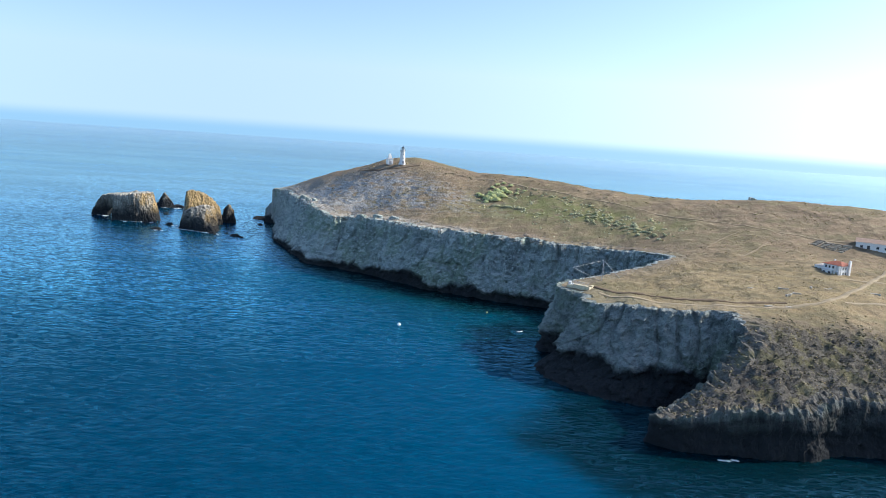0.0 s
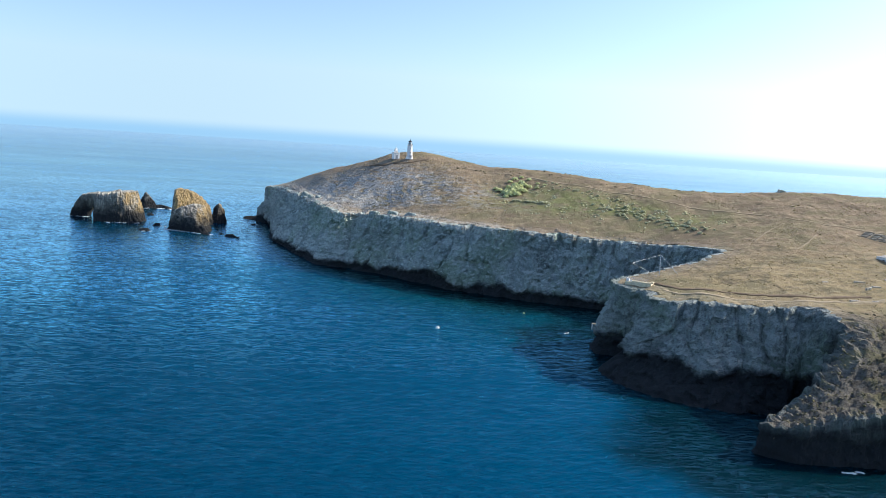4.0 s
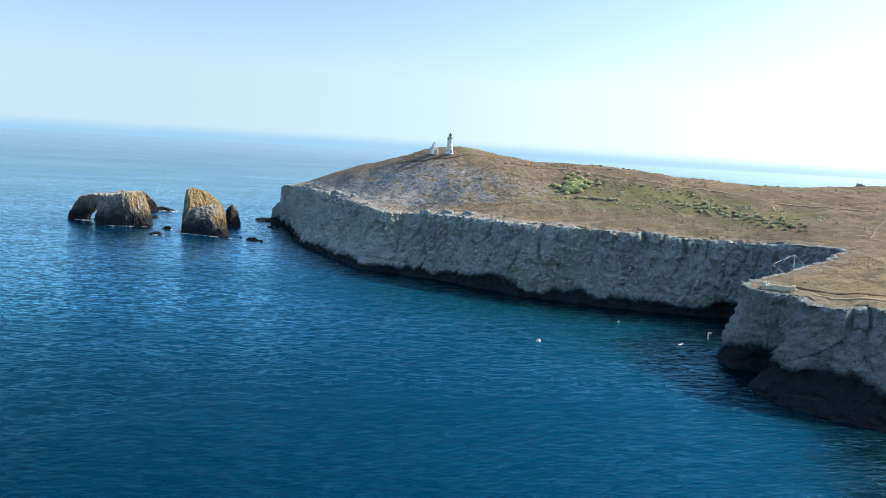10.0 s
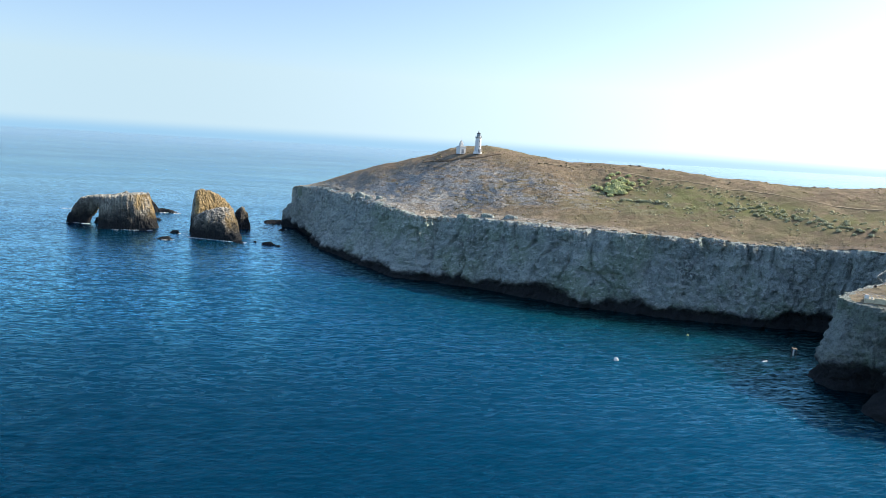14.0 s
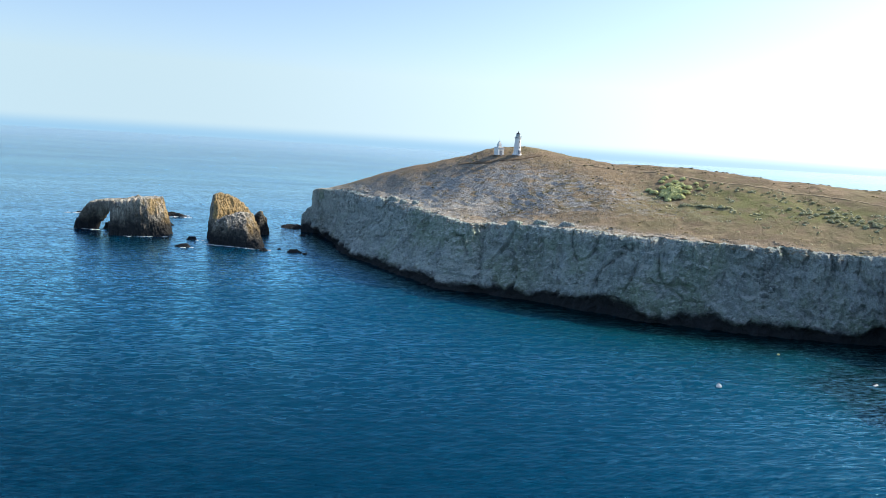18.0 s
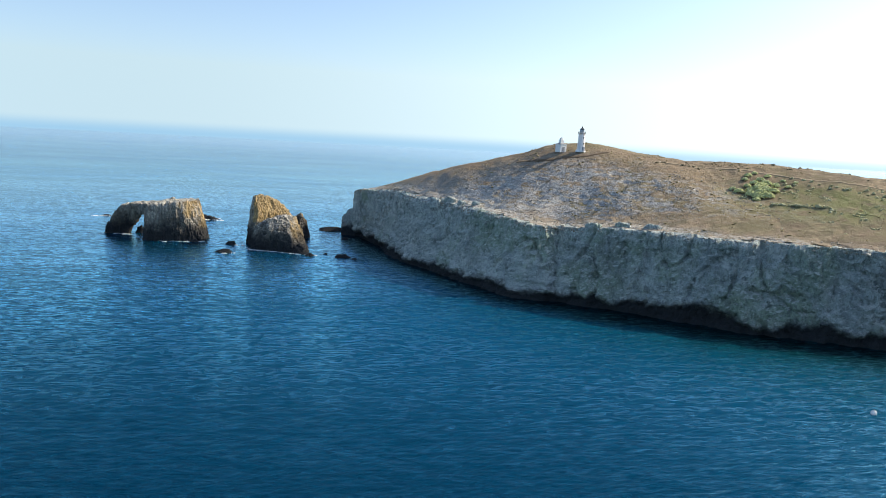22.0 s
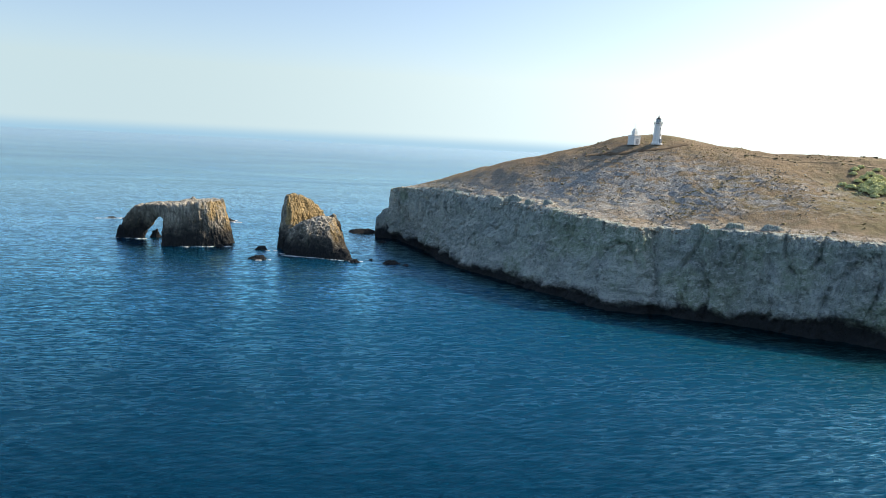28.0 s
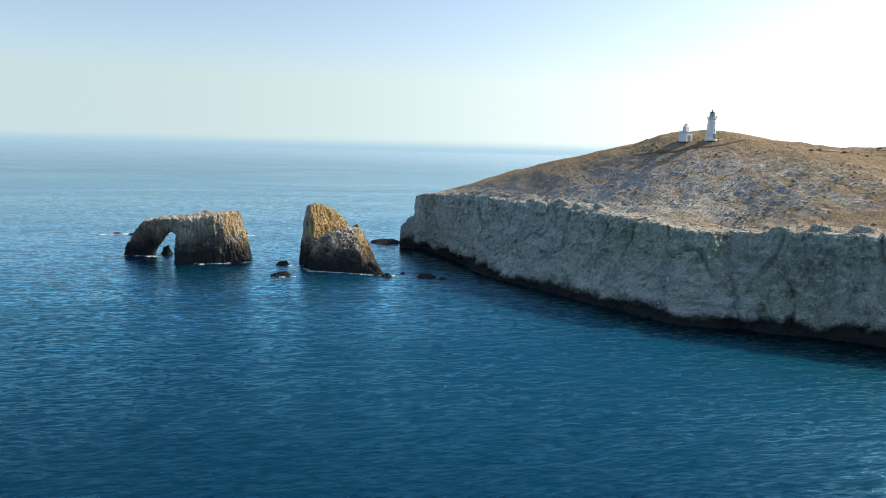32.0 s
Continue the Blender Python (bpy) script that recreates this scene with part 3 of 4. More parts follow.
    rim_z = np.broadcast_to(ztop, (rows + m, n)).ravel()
    # spur, headland and east faces darkened here in the colour, as shade
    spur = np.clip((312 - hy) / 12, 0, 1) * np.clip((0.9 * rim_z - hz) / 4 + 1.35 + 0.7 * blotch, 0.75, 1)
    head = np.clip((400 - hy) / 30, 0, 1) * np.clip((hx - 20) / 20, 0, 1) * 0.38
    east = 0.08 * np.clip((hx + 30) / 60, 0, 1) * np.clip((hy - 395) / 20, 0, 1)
    values["shaded_rock"] = np.clip(np.maximum(spur, head) + east, 0, 1)
    values["wet"] = np.clip(0.5 + (foot_top(hx, hy) - hz) / 7.0, 0, 1)
    # western faces paled in the colour, in place of distance haze
    west_haze = 0.85 * np.clip((hy - 500) / 90, 0, 1)
    drips = np.exp(-((hx - 30) ** 2 + (hy - 481) ** 2) / 25 - ((hz - 32) / 5) ** 2) + 0.9 * np.exp(-((hx - 84) ** 2 + (hy - 455) ** 2) / 60 - ((hz - 31) / 6) ** 2) + 0.6 * np.exp(-((hx + 8) ** 2 + (hy - 503) ** 2) / 50 - ((hz - 33) / 4) ** 2)
    values["crust_haze"] = np.clip(1.2 * drips + np.clip(1 - (rim_z - hz) / (5 + 4 * fb(hx / 9, hy / 9, 1.0, 2)), 0, 1) * np.clip((70 - hx) / 50, 0.25, 0.95) + west_haze * np.clip(0.5 + fb(hx / 25, hy / 25, hz / 25, 3), 0, 1), 0, 1)
    set_floats(ob, values)
    return ob


build_top()
build_cliffs()


# ---- the sea ----
def build_sea():
    radii = np.concatenate([np.arange(0, 700, 7.0), 700 * 1.06 ** np.arange(0, 46)])
    sides = 420
    a = np.linspace(0, math.tau, sides, endpoint=False)
    xy = np.stack([np.outer(radii, np.cos(a)).ravel() - 20, np.outer(radii, np.sin(a)).ravel() + 420], 1)
    d = np.full(len(xy), -9999.0)
    near = np.linalg.norm(xy - (60, 480), axis=1) < 700
    d[near] = inside(xy[near])
    # teal of shallow water, with the tint of the cliffs' shadow put in
    shallow_shade = np.exp(-(np.clip(-d - 14, 0, None) / 58) ** 1.2) * np.clip((xy[:, 1] - 330) / 90, 0, 1) * np.clip((xy[:, 0] + 150) / 120, 0, 1)
    ob = arrays("sea", np.column_stack([xy, np.zeros(len(xy))]), grid_faces(len(radii), sides, True)[:, ::-1], SEA, None, "", True)
    far = np.linalg.norm(xy - (-60, 250), axis=1)
    # greener bay water, brightened in colour for the sun side's sky reflection
    bay = np.exp(-(np.clip(-d - 20, 0, None) / 200) ** 1.6) * np.clip((xy[:, 1] - 60) / 160, 0, 1)
    # dark belt along the cliff foot and off the headland, painted as shade
    foot_shade = np.exp(-(np.clip(-d - 22, 0, None) / (16 + 12 * np.clip((xy[:, 0] + 100) / 100, 0, 1))) ** 2) + blob(xy, 42, 392, 26, 10, -20) * 0.6
    set_floats(ob, {"foot_shade": np.clip(foot_shade, 0, 1), "shallow_shade": shallow_shade, "bay": bay, "wavy": 0.12 + 0.88 * np.exp(-(far / 800) ** 2), "near": 0.04 + 0.96 * np.exp(-(far / 650) ** 2)})
    return tagged(ob, "deep blue rippled sea, teal by the cliffs", "sea", kind="structure")


build_sea()


# ---- sea stacks and rocks ----
def rock(name, place, hulls, voxel, amp, label, material=STACK, category="rock", group="", size=6.0, wet_to=6.0, gold_up=0.0, crust_from=60.0):
    """A craggy rock: hulls of corner points, melted together and weathered."""
    bm = bmesh.new()
    for pts in hulls:
        vs = [bm.verts.new(Vector(q) - Vector(place)) for q in pts]
        res = bmesh.ops.convex_hull(bm, input=vs)
        bmesh.ops.delete(bm, geom=list({g for g in res["geom_interior"] + res["geom_unused"] if isinstance(g, bmesh.types.BMVert)}), context="VERTS")
    me = bpy.data.meshes.new(name)
    bm.to_mesh(me)
    bm.free()
    ob = new(name, me)
    mod = ob.modifiers.new("melt", "REMESH")
    mod.mode, mod.voxel_size = "VOXEL", voxel
    done = bpy.data.meshes.new_from_object(ob.evaluated_get(bpy.context.evaluated_depsgraph_get()))
    ob.modifiers.clear()
    ob.data = done
    done.name = name
    q = np.empty(len(done.vertices) * 3)
    nrm = np.empty_like(q)
    done.vertices.foreach_get("co", q)
    done.vertex_normals.foreach_get("vector", nrm)
    q, nrm = q.reshape(-1, 3), nrm.reshape(-1, 3)
    x, y, z = (q + np.array(place)).T
    flute = ridged(x / (size * 0.8), y / (size * 0.8), z / (size * 3.5)) + 0.8 * ridged(x / (size * 0.33), y / (size * 0.33), z / (size * 2.2) + 3)
    crag = fb(x / (size * 0.6), y / (size * 0.6), z / (size * 0.9), 2)
    push = amp * (0.75 * flute + 0.6 * crag + 0.5 * fb(x / (size * 0.22), y / (size * 0.22), z / (size * 0.3), 3))
    q = q + nrm * push[:, None]
    done.vertices.foreach_set("co", q.ravel())
    done.update()
    blotch = fb(x / 7, y / 7, z / 7, 3)
    # the gold mask follows faces turned to the sun, painting their sunlit warmth
    set_floats(ob, {"wet": np.clip(0.5 + (wet_to * (1 + 0.35 * blotch) - z) / (1.5 * wet_to), 0, 1), "gold": np.clip(0.04 + 0.85 * nrm[:, 0] - 0.1 * nrm[:, 1] + 0.3 * blotch + gold_up * np.clip((y - 700) / 5, 0, 1) * np.clip((z - 10 - 6 * blotch) / 8, 0, 1), 0, 1), "crust_haze": np.clip((z - crust_from - 6 * blotch) / 9, 0, 1) * 0.8})
    done.materials.clear()
    done.materials.append(material)
    ob.matrix_basis = pose(*place)
    return tagged(ob, label, category, group)


def along(s, n, z, o=(-344, 748), a=(0.76, -0.65)):
    """A point in the arch's own plan: along it, towards its north side, up."""
    return (o[0] + a[0] * s + a[1] * n, o[1] + a[1] * s - a[0] * n, z)


rock("arch_rock", (-305, 725, 0), [
    [(-310, 711, -3), (-288, 711, -3), (-271, 715, -3), (-270, 731, -3), (-299, 740, -3), (-309, 728, -3), (-308.5, 713, 20), (-305, 712, 23.5), (-289, 713, 25.8), (-282, 719, 26.3), (-277, 727, 26.6), (-298, 737, 25), (-307, 726, 22.5)],
    [(-343, 741, -3), (-327.5, 739, -3), (-331, 754, -3), (-341, 752, -3), (-339.5, 740, 7), (-323.5, 739, 7), (-326, 752, 7), (-336, 752, 7)],
    [(-339.5, 740, 6), (-323.5, 739, 6), (-325, 752, 6), (-336, 752, 6), (-336, 739.5, 12.5), (-317.5, 736, 13), (-320, 749, 13), (-331, 750, 13), (-330, 738.5, 20), (-316, 735, 20), (-318, 747, 20.5), (-328, 748, 20)],
    [(-320, 736, 15.2), (-305, 722, 15.2), (-303, 736, 15.5), (-317, 747, 15.2), (-325, 737.5, 21.2), (-305, 722, 22.6), (-303, 735, 23.6), (-321, 747, 21.5)],
    [(-298, 733, 25), (-293, 731, 25), (-294, 736, 25), (-295.5, 733, 27.8)],
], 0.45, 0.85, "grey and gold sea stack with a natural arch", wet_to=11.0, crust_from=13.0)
rock("tall_rock", (-222, 695, 0), [
    [(-243, 713, -3), (-240, 704, -3), (-230, 704, -3), (-209, 724, -3), (-212, 735, -3), (-232, 728, -3), (-238.5, 711, 31), (-237, 707.5, 32), (-234, 711, 32.6), (-227, 718, 30.5), (-219, 724, 25), (-213.5, 728, 17), (-230, 725, 29), (-237, 716, 31)],
    [(-237, 685, -3), (-224, 679, -3), (-206, 671, -3), (-200, 678, -3), (-203, 694, -3), (-212, 708, -3), (-239, 702, -3), (-237, 696, 12.5), (-234, 692, 15), (-228, 690, 18.5), (-221, 690.5, 20.5), (-214.5, 693, 21.5), (-210, 698, 20), (-206, 693, 12), (-224, 682, 12), (-212, 678, 11), (-220, 702, 20)],
    [(-207, 681, -3), (-197, 670, -3), (-201, 666, -3), (-211, 669, -3), (-206, 676, 5.5)],
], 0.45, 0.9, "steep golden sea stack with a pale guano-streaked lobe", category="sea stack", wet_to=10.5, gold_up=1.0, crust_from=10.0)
rock("rock_pinnacle", (-209, 745, 0), [[(-217, 742, -3), (-210, 736, -3), (-201, 741, -3), (-203, 752, -3), (-214, 752, -3), (-212, 745, 15), (-208, 744, 18.5), (-205, 746, 13)]], 0.8, 0.8, "dark pointed rock pinnacle standing in the sea", size=4, wet_to=14.0)
rock("rock_pinnacle", (-305, 836, 0), [[(-318, 834, -3), (-303, 828, -3), (-290, 834, -3), (-300, 844, -3), (-309, 836, 9), (-306, 836, 16), (-302, 836, 12)], [(-300, 836, -2), (-280, 830, -2), (-276, 838, -2), (-296, 842, 2.5), (-285, 834, 2.5)]], 0.8, 0.8, "small dark rock spire with a low skirt of reef", size=4, wet_to=12.0)
rock("rock_pillar", (-172, 768, 0), [[(-177.5, 764, -3), (-167, 758, -3), (-162, 768, -3), (-168, 778, -3), (-176, 774, -3), (-173, 768, 19), (-168, 766, 21), (-167, 773, 18), (-177.5, 769, 13)]], 0.8, 0.9, "craggy pillar at the tip of the island", CLIFF, size=5, wet_to=9.0)
for x, y, r, h in [(-252, 671, 7, 2.2), (-252, 703, 5, 2.5), (-180, 661, 7, 2.2), (-172, 655, 3, 1.2), (-193, 790, 4, 2), (-186, 786, 14, 3.2), (-176, 740, 4, 1.6), (-200, 664, 4, 2), (-282, 775, 5, 1.8), (-320, 745, 4, 5.5), (-277, 710, 4, 2), (-190, 672, 2.5, 1), (42.5, 403, 2.2, 0.5), (-369, 838, 5, 1.2), (-358, 834, 4, 0.9)]:
    pts = [(x + r * math.cos(k * 1.05) * (1 + 0.3 * math.sin(3 * k + x)), y + 0.55 * r * math.sin(k * 1.05), -1.5) for k in range(6)] + [(x + 0.35 * r, y, h), (x - 0.3 * r, y + 0.1 * r, h * 0.8)]
    rock("reef_rock", (x, y, 0), [pts], 0.5, 0.35, "low dark wet rock awash in the sea", category="rock", group="reef rocks", size=2.5, wet_to=8.0)


# outcrops that stand along the rim
for x, y, w, d, h, turn, lab in [(-124, 647, 7, 4, 3.2, -55, "craggy grey outcrop on the cliff rim"), (-116, 639.5, 8, 4, 3.4, -50, "craggy grey outcrop on the cliff rim"), (-110.5, 631, 6, 4, 2.6, -60, "low broken outcrop on the cliff rim"), (-104, 621, 5, 3, 2.2, -60, "low broken outcrop on the cliff rim"), (-58, 552, 9, 4, 2.6, -30, "pale blocky outcrop at the rim above the gully"), (-46, 545, 8, 3.5, 2.0, -32, "pale blocky outcrop on the cliff rim"), (-34, 537, 9, 3.5, 1.8, -32, "pale blocky outcrop on the cliff rim")]:
    g = ground_at(x, y)
    c, n = math.cos(radians(turn)), math.sin(radians(turn))
    pts = []
    for u, v, z in ((-0.5, -0.5, -2.5), (0.5, -0.45, -2.5), (0.55, 0.5, -2.5), (-0.5, 0.5, -2.5), (-0.42, -0.3, 0.7 * h), (-0.1, -0.35, h), (0.25, -0.3, 0.8 * h), (0.42, -0.1, 0.5 * h), (0.3, 0.4, 0.7 * h), (-0.3, 0.4, 0.9 * h)):
        pts.append((x + w * u * c - d * v * n, y + w * u * n + d * v * c, g + z))
    rock("rock_outcrop", (x, y, g), [pts], 0.4, 0.5, lab, CLIFF, "rock", "outcrops along the rim", 2.6, 1.0, 0.0, g - 4.0)


# ---- buildings, dock and other made things ----
RED_TILE = plain("red_roof_tile", (0.36, 0.12, 0.07), 0.8, 0.15, 1.2)
TAN_ROOF = plain("tan_roof", (0.42, 0.30, 0.22), 0.85, 0.12, 1.0)
DARK_METAL = plain("black_painted_iron", (0.03, 0.03, 0.035), 0.5, 0.1)
GREY_STEEL = plain("galvanised_steel", (0.50, 0.52, 0.53), 0.5, 0.1, 2.0, 0.4)
CONCRETE = plain("cream_concrete", (0.66, 0.58, 0.40), 0.85, 0.12, 0.8)
WINDOW = plain("dark_window_glass", (0.03, 0.04, 0.05), 0.12, 0.05)
SHUTTER = plain("grey_door_paint", (0.28, 0.30, 0.32), 0.6, 0.1)
TIMBER = plain("weathered_timber", (0.27, 0.235, 0.18), 0.9, 0.15)
PALE_TIMBER = plain("bleached_timber", (0.42, 0.38, 0.30), 0.9, 0.15)
EARTH = plain("trodden_earth", (0.335, 0.275, 0.175), 0.95, 0.12, 0.25)
PATH_EARTH = plain("dusty_earth", (0.31, 0.25, 0.16), 0.95, 0.12, 0.25)
DARK_EARTH = plain("bare_dark_earth", (0.16, 0.115, 0.07), 0.95, 0.15, 0.25)
YELLOW = plain("faded_yellow_plastic", (0.78, 0.60, 0.25), 0.5, 0.05)
PALE_STONE = plain("bleached_concrete", (0.56, 0.52, 0.44), 0.9, 0.14, 0.9)
FOAM = plain("sea_foam", (0.80, 0.82, 0.82), 0.9, 0.04, 0.6)


def bolt_on(name, parent, material, *boxes, label="", bevel=0.04):
    bm = bmesh.new()
    for b in boxes:
        box(bm, *b, bevel)
    return part(name, bm, material, parent, label)


def window(parent, x, y, z, w, h, face):
    """A framed window on a wall that looks along -y or +x (face 'y' or 'x')."""
    d = 0.12
    if face == "y":
        ob = bolt_on("window", parent, WHITE, (x - w / 2, y - d, z, x - w / 2 + 0.12, y, z + h), (x + w / 2 - 0.12, y - d, z, x + w / 2, y, z + h), (x - w / 2, y - d, z + h - 0.12, x + w / 2, y, z + h), (x - w / 2, y - d - 0.06, z - 0.1, x + w / 2, y, z + 0.02), bevel=0)
        bolt_on("pane", ob, WINDOW, (x - w / 2 + 0.1, y - 0.05, z + 0.02, x + w / 2 - 0.1, y + 0.02, z + h - 0.1), bevel=0)
    else:
        ob = bolt_on("window", parent, WHITE, (x, y - w / 2, z, x + d, y - w / 2 + 0.12, z + h), (x, y + w / 2 - 0.12, z, x + d, y + w / 2, z + h), (x, y - w / 2, z + h - 0.12, x + d, y + w / 2, z + h), (x, y - w / 2, z - 0.1, x + d + 0.06, y + w / 2, z + 0.02), bevel=0)
        bolt_on("pane", ob, WINDOW, (x - 0.02, y - w / 2 + 0.1, z + 0.02, x + 0.05, y + w / 2 - 0.1, z + h - 0.1), bevel=0)
    return ob


def hip_roof(bm, x0, y0, x1, y1, z, h, over=0.5, ridge=0.35):
    x0, y0, x1, y1 = x0 - over, y0 - over, x1 + over, y1 + over
    k = min(x1 - x0, y1 - y0) * ridge
    long_x = (x1 - x0) >= (y1 - y0)
    cx, cy = (x0 + x1) / 2, (y0 + y1) / 2
    r = [(x0 + k, cy), (x1 - k, cy)] if long_x else [(cx, y0 + k), (cx, y1 - k)]
    low = [bm.verts.new(p) for p in ((x0, y0, z - 0.25), (x1, y0, z - 0.25), (x1, y1, z - 0.25), (x0, y1, z - 0.25))]
    eave = [bm.verts.new(p) for p in ((x0, y0, z), (x1, y0, z), (x1, y1, z), (x0, y1, z))]
    a, b = (bm.verts.new((*q, z + h)) for q in r)
    bm.faces.new(low[::-1])
    for i in range(4):
        bm.faces.new((low[i], low[(i + 1) % 4], eave[(i + 1) % 4], eave[i]))
    e = eave
    for f in (((e[0], e[1], b, a), (e[1], e[2], b), (e[2], e[3], a, b), (e[3], e[0], a)) if long_x else ((e[0], e[1], a), (e[1], e[2], b, a), (e[2], e[3], b), (e[3], e[0], a, b))):
        bm.faces.new(f)
    return bm


def lighthouse():
    x, y = -35.0, 644.0
    ob = thing("lighthouse", (x, y, ground_at(x, y) - 0.4), "white tapered lighthouse tower with a dark gallery and lantern", "lighthouse", turn=20)
    part("base", ring(bmesh.new(), [(0, 3.3), (0.9, 3.2), (1.0, 2.9), (1.9, 2.55), (2.0, 2.5)], 12), WHITE, ob)
    part("tower", ring(bmesh.new(), [(1.9, 2.45), (4, 2.32), (6, 2.2), (8, 2.07), (10.6, 1.92)], 12), WHITE, ob)
    part("cornice", ring(bmesh.new(), [(10.5, 1.95), (10.8, 2.15), (11.1, 2.25), (11.35, 2.28)], 16), WHITE, ob)
    gal = bmesh.new()
    ring(gal, [(11.35, 2.32), (11.5, 2.32)], 16)
    for k in range(16):
        a = math.tau * k / 16
        rod(gal, (2.2 * math.cos(a), 2.2 * math.sin(a), 11.4), (2.2 * math.cos(a), 2.2 * math.sin(a), 12.5), 0.05, 5)
        b = a + math.tau / 16
        for h in (11.95, 12.5):
            rod(gal, (2.2 * math.cos(a), 2.2 * math.sin(a), h), (2.2 * math.cos(b), 2.2 * math.sin(b), h), 0.045, 5)
    part("gallery", gal, DARK_METAL, ob, "black iron gallery with a railing")
    part("watch_room", ring(bmesh.new(), [(11.45, 1.5), (12.35, 1.5)], 12), WHITE, ob)
    lan = part("lantern", ring(bmesh.new(), [(12.35, 1.3), (13.9, 1.3)], 10), plain("lantern_glass", (0.35, 0.42, 0.46), 0.08, 0.05), ob, "glazed lantern room")
    for k in range(10):
        a = math.tau * k / 10
        part("glazing_bar", rod(bmesh.new(), (1.32 * math.cos(a), 1.32 * math.sin(a), 12.3), (1.32 * math.cos(a), 1.32 * math.sin(a), 13.95), 0.06, 5), WHITE, lan)
    part("roof", ring(bmesh.new(), [(13.9, 1.5), (14.05, 1.48), (14.5, 0.95), (14.85, 0.35), (15.2, 0.3)], 12), DARK_METAL, ob, "dark conical lantern roof")
    fin = rod(bmesh.new(), (0, 0, 15.1), (0, 0, 16.3), 0.06, 5)
    bmesh.ops.create_icosphere(fin, subdivisions=1, radius=0.32, matrix=Matrix.Translation((0, 0, 15.4)))
    part("finial", fin, DARK_METAL, ob)
    for z in (4.6, 8.2):
        w = bolt_on("window", ob, WHITE, (-0.42, -2.45 + 0.06 * z - 0.05, z, 0.42, -1.6, z + 1.3), bevel=0.03)
        bolt_on("pane", w, WINDOW, (-0.27, -2.49 + 0.06 * z - 0.05, z + 0.15, 0.27, -1.7, z + 1.15), bevel=0)
    bolt_on("door", ob, SHUTTER, (-0.75, -3.05, 0.9, 0.75, -2.2, 3.3), bevel=0.03)


def fog_house():
    x, y = -46.0, 649.5
    ob = thing("fog_signal_house", (x, y, ground_at(x, y) - 0.4), "small white fog signal house with a stepped roof tower", "house", turn=22)
    ob.matrix_basis = ob.matrix_basis @ Matrix.Diagonal((0.74, 0.74, 0.97, 1))
    bolt_on("wall", ob, WHITE, (-3.3, -3.3, 0, 3.3, 3.3, 4.9), bevel=0.08)
    bolt_on("cornice", ob, WHITE, (-3.65, -3.65, 4.9, 3.65, 3.65, 5.3), bevel=0.08)
    part("roof", hip_roof(bmesh.new(), -3.1, -3.1, 3.1, 3.1, 5.42, 0.45, 0.2, 0.3), plain("grey_roofing", (0.35, 0.34, 0.32), 0.85), ob, "low grey hip roof")
    bolt_on("turret", ob, WHITE, (-1.7, -1.5, 5.4, 1.5, 1.5, 8.0), (-1.0, -0.9, 8.0, 0.9, 0.9, 9.2), bevel=0.06)
    bolt_on("chimney", ob, WHITE, (1.9, 0.6, 5.4, 2.6, 1.3, 7.3), bevel=0.04)
    part("vent_cap", ring(bmesh.new(), [(8.9, 0.7), (9.4, 0.45), (9.9, 0.12)], 8), WHITE, ob)
    part("mast", rod(bmesh.new(), (0, 0, 9.7), (0, 0, 12.2), 0.07, 5), GREY_STEEL, ob)
    d = bolt_on("door", ob, WHITE, (-1.5, -3.42, 0.3, 1.5, -3.2, 3.6), bevel=0.03)
    bolt_on("panel", d, SHUTTER, (-1.25, -3.47, 0.4, -0.06, -3.3, 3.35), (0.06, -3.47, 0.4, 1.25, -3.3, 3.35), bevel=0.02)
    window(ob, 3.3, -1.2, 1.6, 1.1, 1.7, "x")
    window(ob, 3.3, 1.2, 1.6, 1.1, 1.7, "x")


def villa():
    x, y = 198.0, 387.0
    ob = thing("white_house", (x, y, ground_at(x, y) - 1.0), "white two-storey house with a red tiled hip roof", "house", turn=-60)
    ob.matrix_basis = ob.matrix_basis @ Matrix.Diagonal((0.78, 0.78, 0.85, 1))
    bolt_on("wall", ob, WHITE, (-6, -5.5, 0, 6, 5.5, 6.3), bevel=0.06)
    part("roof", hip_roof(bmesh.new(), -6, -5.5, 6, 5.5, 6.5, 1.9, 0.6, 0.42), RED_TILE, ob, "red clay tile roof")
    bolt_on("wing", ob, WHITE, (-12.5, -4.5, 0, -6.0, 3.5, 4.2), bevel=0.06)
    part("wing_roof", hip_roof(bmesh.new(), -12.5, -4.5, -6.3, 3.5, 4.35, 1.0, 0.35, 0.4), plain("pale_roof", (0.55, 0.53, 0.50), 0.85), ob, "pale low roof")
    bolt_on("porch", ob, WHITE, (-5, -8.4, 0, 1.5, -5.5, 3.4), (-5.2, -8.6, 3.4, 1.7, -5.5, 3.75), bevel=0.05)
    for px in (2.6, 5.4):
        bolt_on("pillar", ob, WHITE, (px - 0.45, -7.4, 0, px + 0.45, -6.5, 6.0), bevel=0.06)
    bolt_on("balcony", ob, WHITE, (2.0, -7.5, 2.9, 6.0, -5.5, 3.2), bevel=0.03)
    bolt_on("chimney", ob, WHITE, (6.0, 1.5, 0, 7.2, 3.4, 9.2), bevel=0.06)
    bolt_on("stack", ob, WHITE, (-3.6, 1.2, 6.4, -2.6, 2.2, 8.9), bevel=0.05)
    for px in (-4.2, -1.8, 0.6):
        window(ob, px, -5.5, 4.2, 1.4, 1.5, "y")
    for px in (-3.4, 0.0):
        window(ob, px, -8.4, 1.1, 1.6, 1.5, "y")
    for px in (-11.0, -8.2):
        window(ob, px, -4.5, 1.4, 1.5, 1.6, "y")
